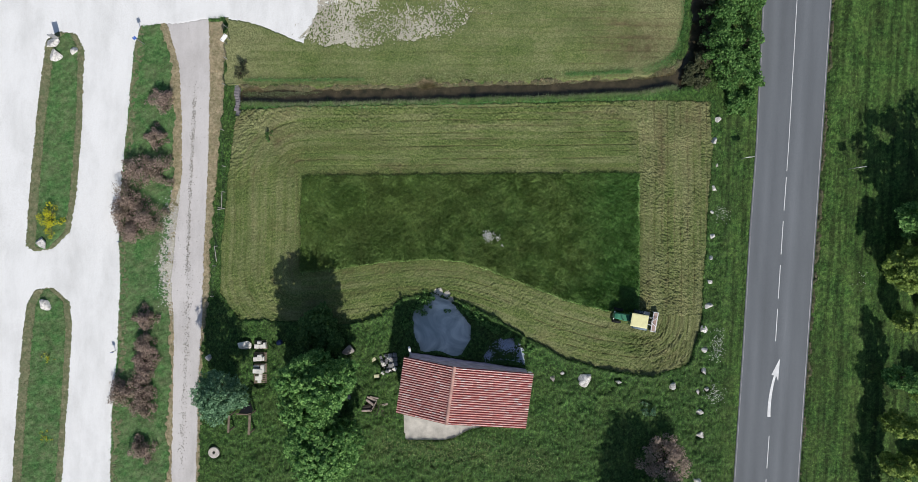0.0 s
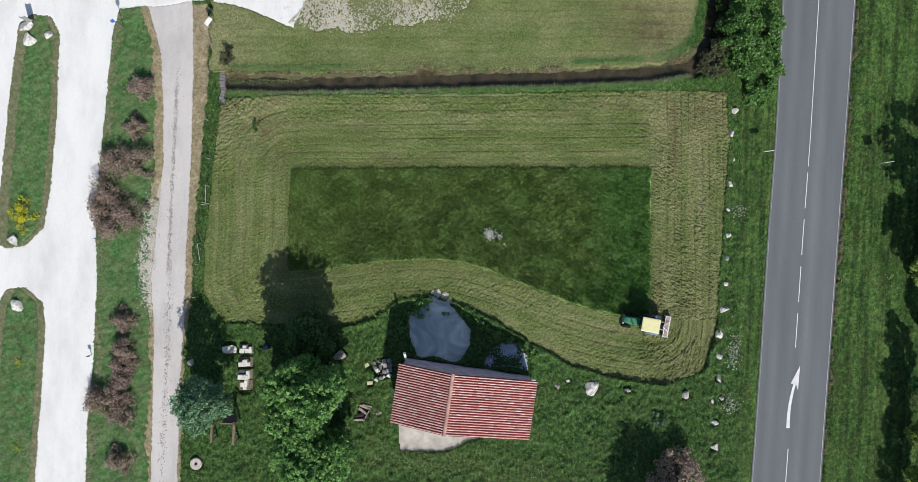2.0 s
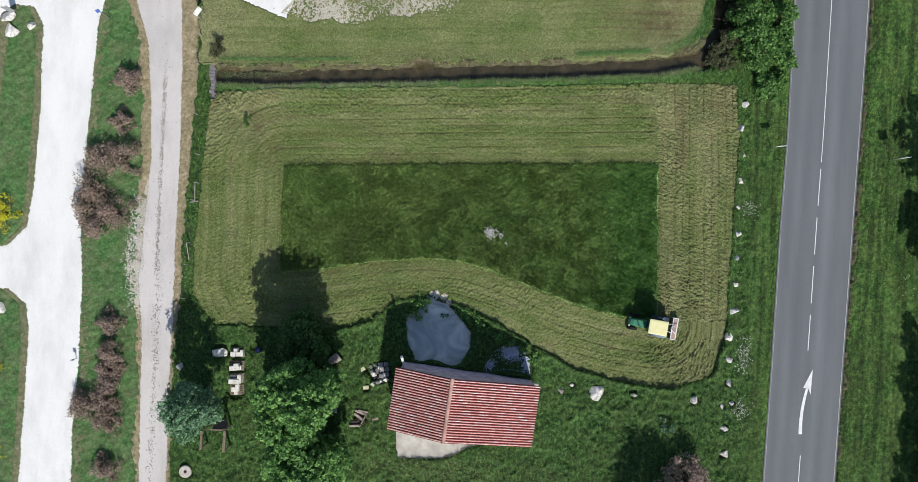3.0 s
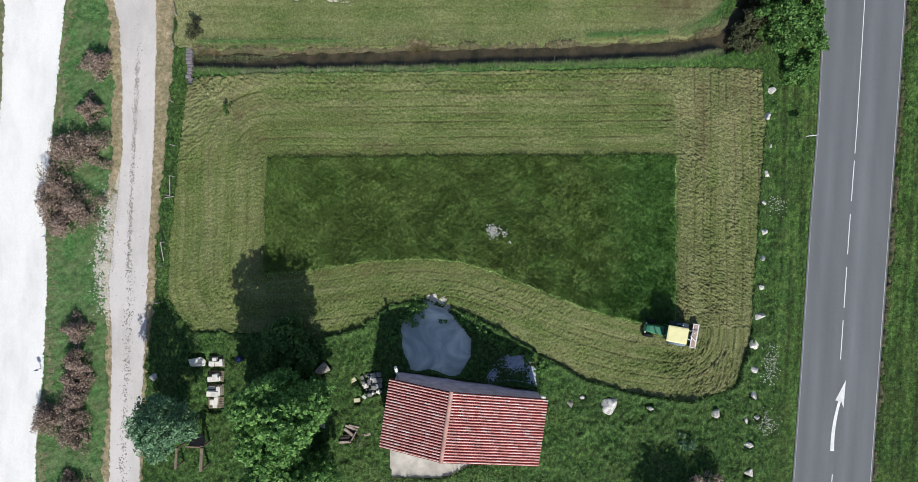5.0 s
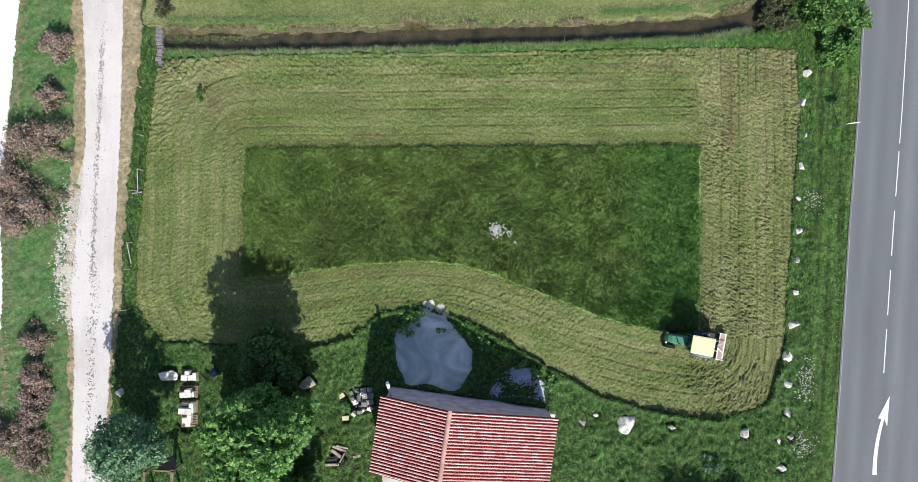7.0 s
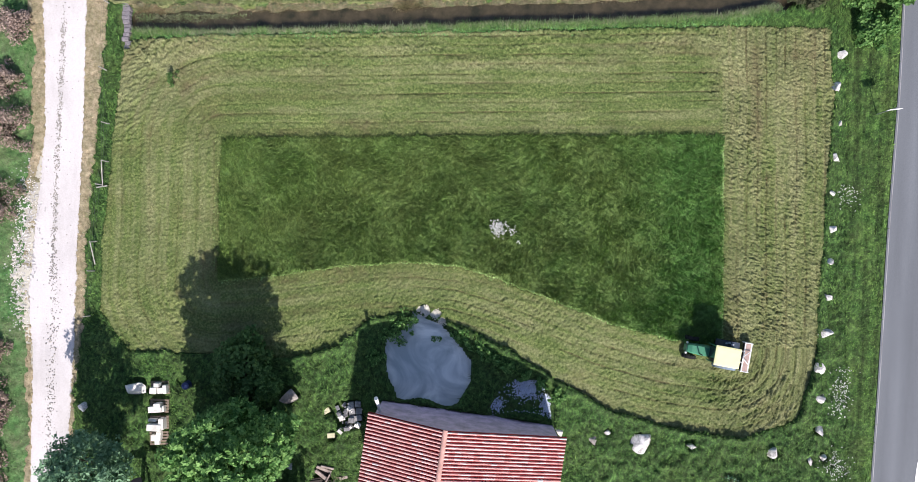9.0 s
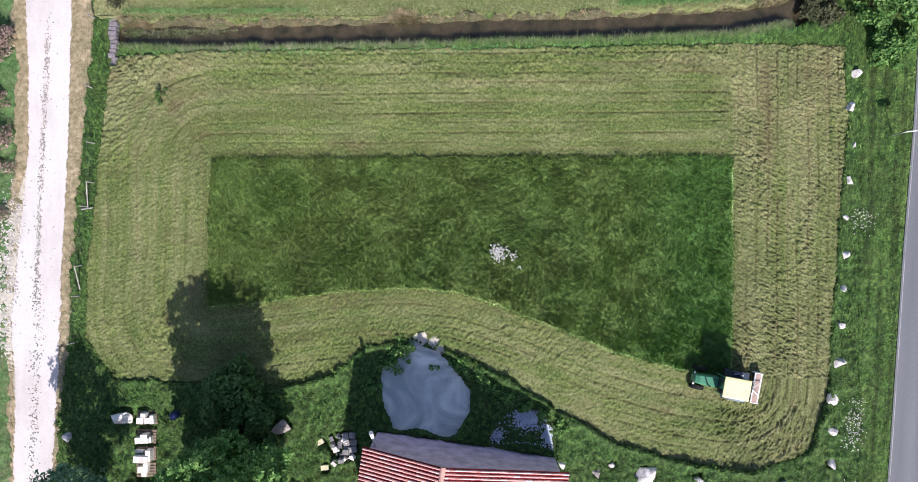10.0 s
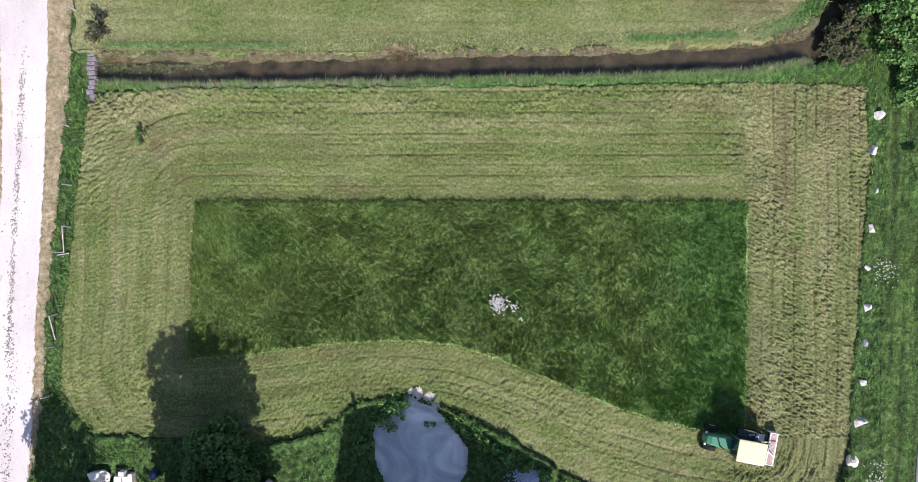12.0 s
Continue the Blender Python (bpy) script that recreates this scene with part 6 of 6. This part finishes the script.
def build_tractor(x, y, turn):
    ob = thing("tractor", x, y, 0.05, turn, "green tractor with a cream cab roof mowing the meadow", "tractor")
    # bonnet narrows to the front and has a rounded nose
    bm = bmesh.new()
    rows = []
    for px, half, top in ((0.55, 0.31, 1.22), (1.1, 0.30, 1.25), (1.65, 0.27, 1.22), (1.86, 0.23, 1.12), (1.95, 0.17, 0.95)):
        rows.append([bm.verts.new((px, s * half, z)) for s, z in ((-1, 0.62), (-1, top - 0.1), (-0.75, top), (0.75, top), (1, top - 0.1), (1, 0.62))])
    for p, q in zip(rows, rows[1:]):
        for n in range(5):
            bm.faces.new((p[n], q[n], q[n + 1], p[n + 1]))
    bm.faces.new(rows[-1])
    bm.faces.new(rows[0][::-1])
    bmesh.ops.recalc_face_normals(bm, faces=bm.faces)
    hood = part("bonnet", bm, MAT_GREEN, ob)
    bm = bmesh.new()
    for k in range(5):
        box(bm, 1.92, 0, 0.72 + 0.07 * k, 0.03, 0.40, 0.03)
    part("grille", bm, MAT_IRON, hood, "black grille")
    for s in (-1, 1):
        bm = bmesh.new()
        rod(bm, (1.84, s * 0.3, 0.9), (1.92, s * 0.3, 0.9), 0.07, sides=12)
        part("headlight", bm, MAT_WHITE, hood)
    bm = bmesh.new()
    rod(bm, (1.2, 0.2, 1.2), (1.2, 0.2, 1.75), 0.035, sides=10)
    part("exhaust", bm, MAT_IRON, ob)
    bm = bmesh.new()
    box(bm, 0.35, 0, 0.55, 2.9, 0.36, 0.34, None, 0.03)
    part("chassis", bm, MAT_IRON, ob)
    bm = bmesh.new()
    box(bm, -0.02, 0, 2.27, 1.46, 1.14, 0.09, None, 0.04)
    box(bm, -0.02, 0, 2.318, 1.3, 1.0, 0.02, None, 0.01)
    part("cab_roof", bm, MAT_CREAM, ob, "cream painted roof")
    for px, py in ((0.62, -0.48), (0.62, 0.48), (-0.62, -0.5), (-0.62, 0.5)):
        bm = bmesh.new()
        rod(bm, (px * 1.02, py, 0.9), (px, py, 2.24), 0.03, sides=8)
        part("cab_post", bm, MAT_GREEN, ob)
    bm = bmesh.new()
    box(bm, 0.63, 0, 1.68, 0.02, 0.9, 0.9)
    part("windscreen", bm, MAT_GLASS_DARK, ob)
    for sy in (-1, 1):
        bm = bmesh.new()
        box(bm, 0, sy * 0.5, 1.62, 1.2, 0.02, 1.1)
        part("side_window", bm, MAT_GLASS_DARK, ob)
    bm = bmesh.new()
    box(bm, -0.63, 0, 1.62, 0.02, 0.94, 1.1)
    part("rear_window", bm, MAT_GLASS_DARK, ob)
    for k, (px, py) in enumerate(((-0.35, -0.72), (-0.55, -0.66), (-0.2, -0.68))):
        bm = bmesh.new()
        box(bm, px, py, 1.37, 0.14, 0.1, 0.08, None, 0.02)
        part("tool_box", bm, MAT_WHITE if k % 2 else MAT_BLUECLOTH, ob)
    bm = bmesh.new()
    box(bm, -0.25, 0, 0.95, 0.46, 0.48, 0.12, None, 0.03)
    box(bm, -0.46, 0, 1.2, 0.09, 0.46, 0.45, None, 0.03)
    part("seat", bm, MAT_IRON, ob)
    bm = bmesh.new()
    wheel_shape(bm, 0.2, 0.03, 0.165, 18)
    bmesh.ops.transform(bm, matrix=pose(0.3, 0, 1.3, 90, 0, 0) @ pose(0, 0, 0, 0, 20), verts=bm.verts)
    part("steering_wheel", bm, MAT_IRON, ob)
    for s in (-1, 1):
        bm = bmesh.new()
        ring = []
        for k in range(9):
            a = math.pi * (0.08 + 0.84 * k / 8)
            px, pz = -0.5 + 0.72 * math.cos(a), 0.62 + 0.72 * math.sin(a)
            ring.append((bm.verts.new((px, s * 0.42, pz)), bm.verts.new((px, s * 0.82, pz)), bm.verts.new((px, s * 0.82, pz - 0.04)), bm.verts.new((px, s * 0.42, pz - 0.04))))
        for p, q in zip(ring, ring[1:]):
            for n in range(4):
                bm.faces.new((p[n], p[(n + 1) % 4], q[(n + 1) % 4], q[n]))
        bmesh.ops.recalc_face_normals(bm, faces=bm.faces)
        part("fender", bm, MAT_BLUECLOTH if s > 0 else MAT_DARKBLUE, ob)
    for px, py, rad, w in ((-0.5, -0.62, 0.62, 0.34), (-0.5, 0.62, 0.62, 0.34), (1.48, -0.55, 0.38, 0.22), (1.48, 0.55, 0.38, 0.22)):
        bm = bmesh.new()
        wheel_shape(bm, rad, w, rad * 0.55)
        for k in range(20):
            a = 2 * math.pi * k / 20
            box(bm, 0, 0, rad, 0.05, w * 0.9, 0.05, pose(0, 0, 0, 0, math.degrees(a)))
        bmesh.ops.translate(bm, vec=(px, py, rad), verts=bm.verts)
        tyre = part("tyre", bm, MAT_RUBBER, ob)
        bm = bmesh.new()
        rod(bm, (px, py - w * 0.3, rad), (px, py + w * 0.3, rad), rad * 0.56, sides=18)
        part("rim", bm, MAT_CREAM, tyre, "cream wheel rim")
    # mower on the three-point hitch
    bm = bmesh.new()
    box(bm, -1.78, 0, 0.5, 0.34, 1.66, 0.22, None, 0.04)
    mower = part("mower", bm, MAT_RED, ob, "rusty white rear mower")
    bm = bmesh.new()
    box(bm, -1.98, 0, 0.42, 0.10, 1.7, 0.34, None, 0.03)
    box(bm, -1.6, 0, 0.60, 0.06, 1.66, 0.06)
    part("guard", bm, MAT_WHITE, mower, "white steel guard")
    for s in (-1, 1):
        bm = bmesh.new()
        box(bm, -1.8, s * 0.85, 0.38, 0.5, 0.05, 0.5, None, 0.02)
        part("side_plate", bm, MAT_WHITE, mower)
        bm = bmesh.new()
        rod(bm, (-0.9, s * 0.22, 0.5), (-1.62, s * 0.35, 0.62), 0.035, sides=8)
        part("lower_link", bm, MAT_WHITE, mower)
        bm = bmesh.new()
        rod(bm, (-1.62, s * 0.3, 0.62), (-1.4, 0, 1.0), 0.03, sides=8)
        part("hitch_bar", bm, MAT_WHITE, mower)
        bm = bmesh.new()
        rod(bm, (-1.42, s * 0.05, 1.0), (-1.95, s * 0.4, 0.66), 0.03, sides=8)
        part("frame_bar", bm, MAT_WHITE, mower)
    bm = bmesh.new()
    rod(bm, (-0.85, 0, 0.95), (-1.42, 0, 1.0), 0.03, sides=8)
    part("top_link", bm, MAT_IRON, mower)
    bm = bmesh.new()
    rod(bm, (-1.75, -0.8, 0.2), (-1.75, 0.8, 0.2), 0.11, sides=12)
    part("roller", bm, MAT_IRON, mower)


build_tractor(15.53, -6.9, 170)
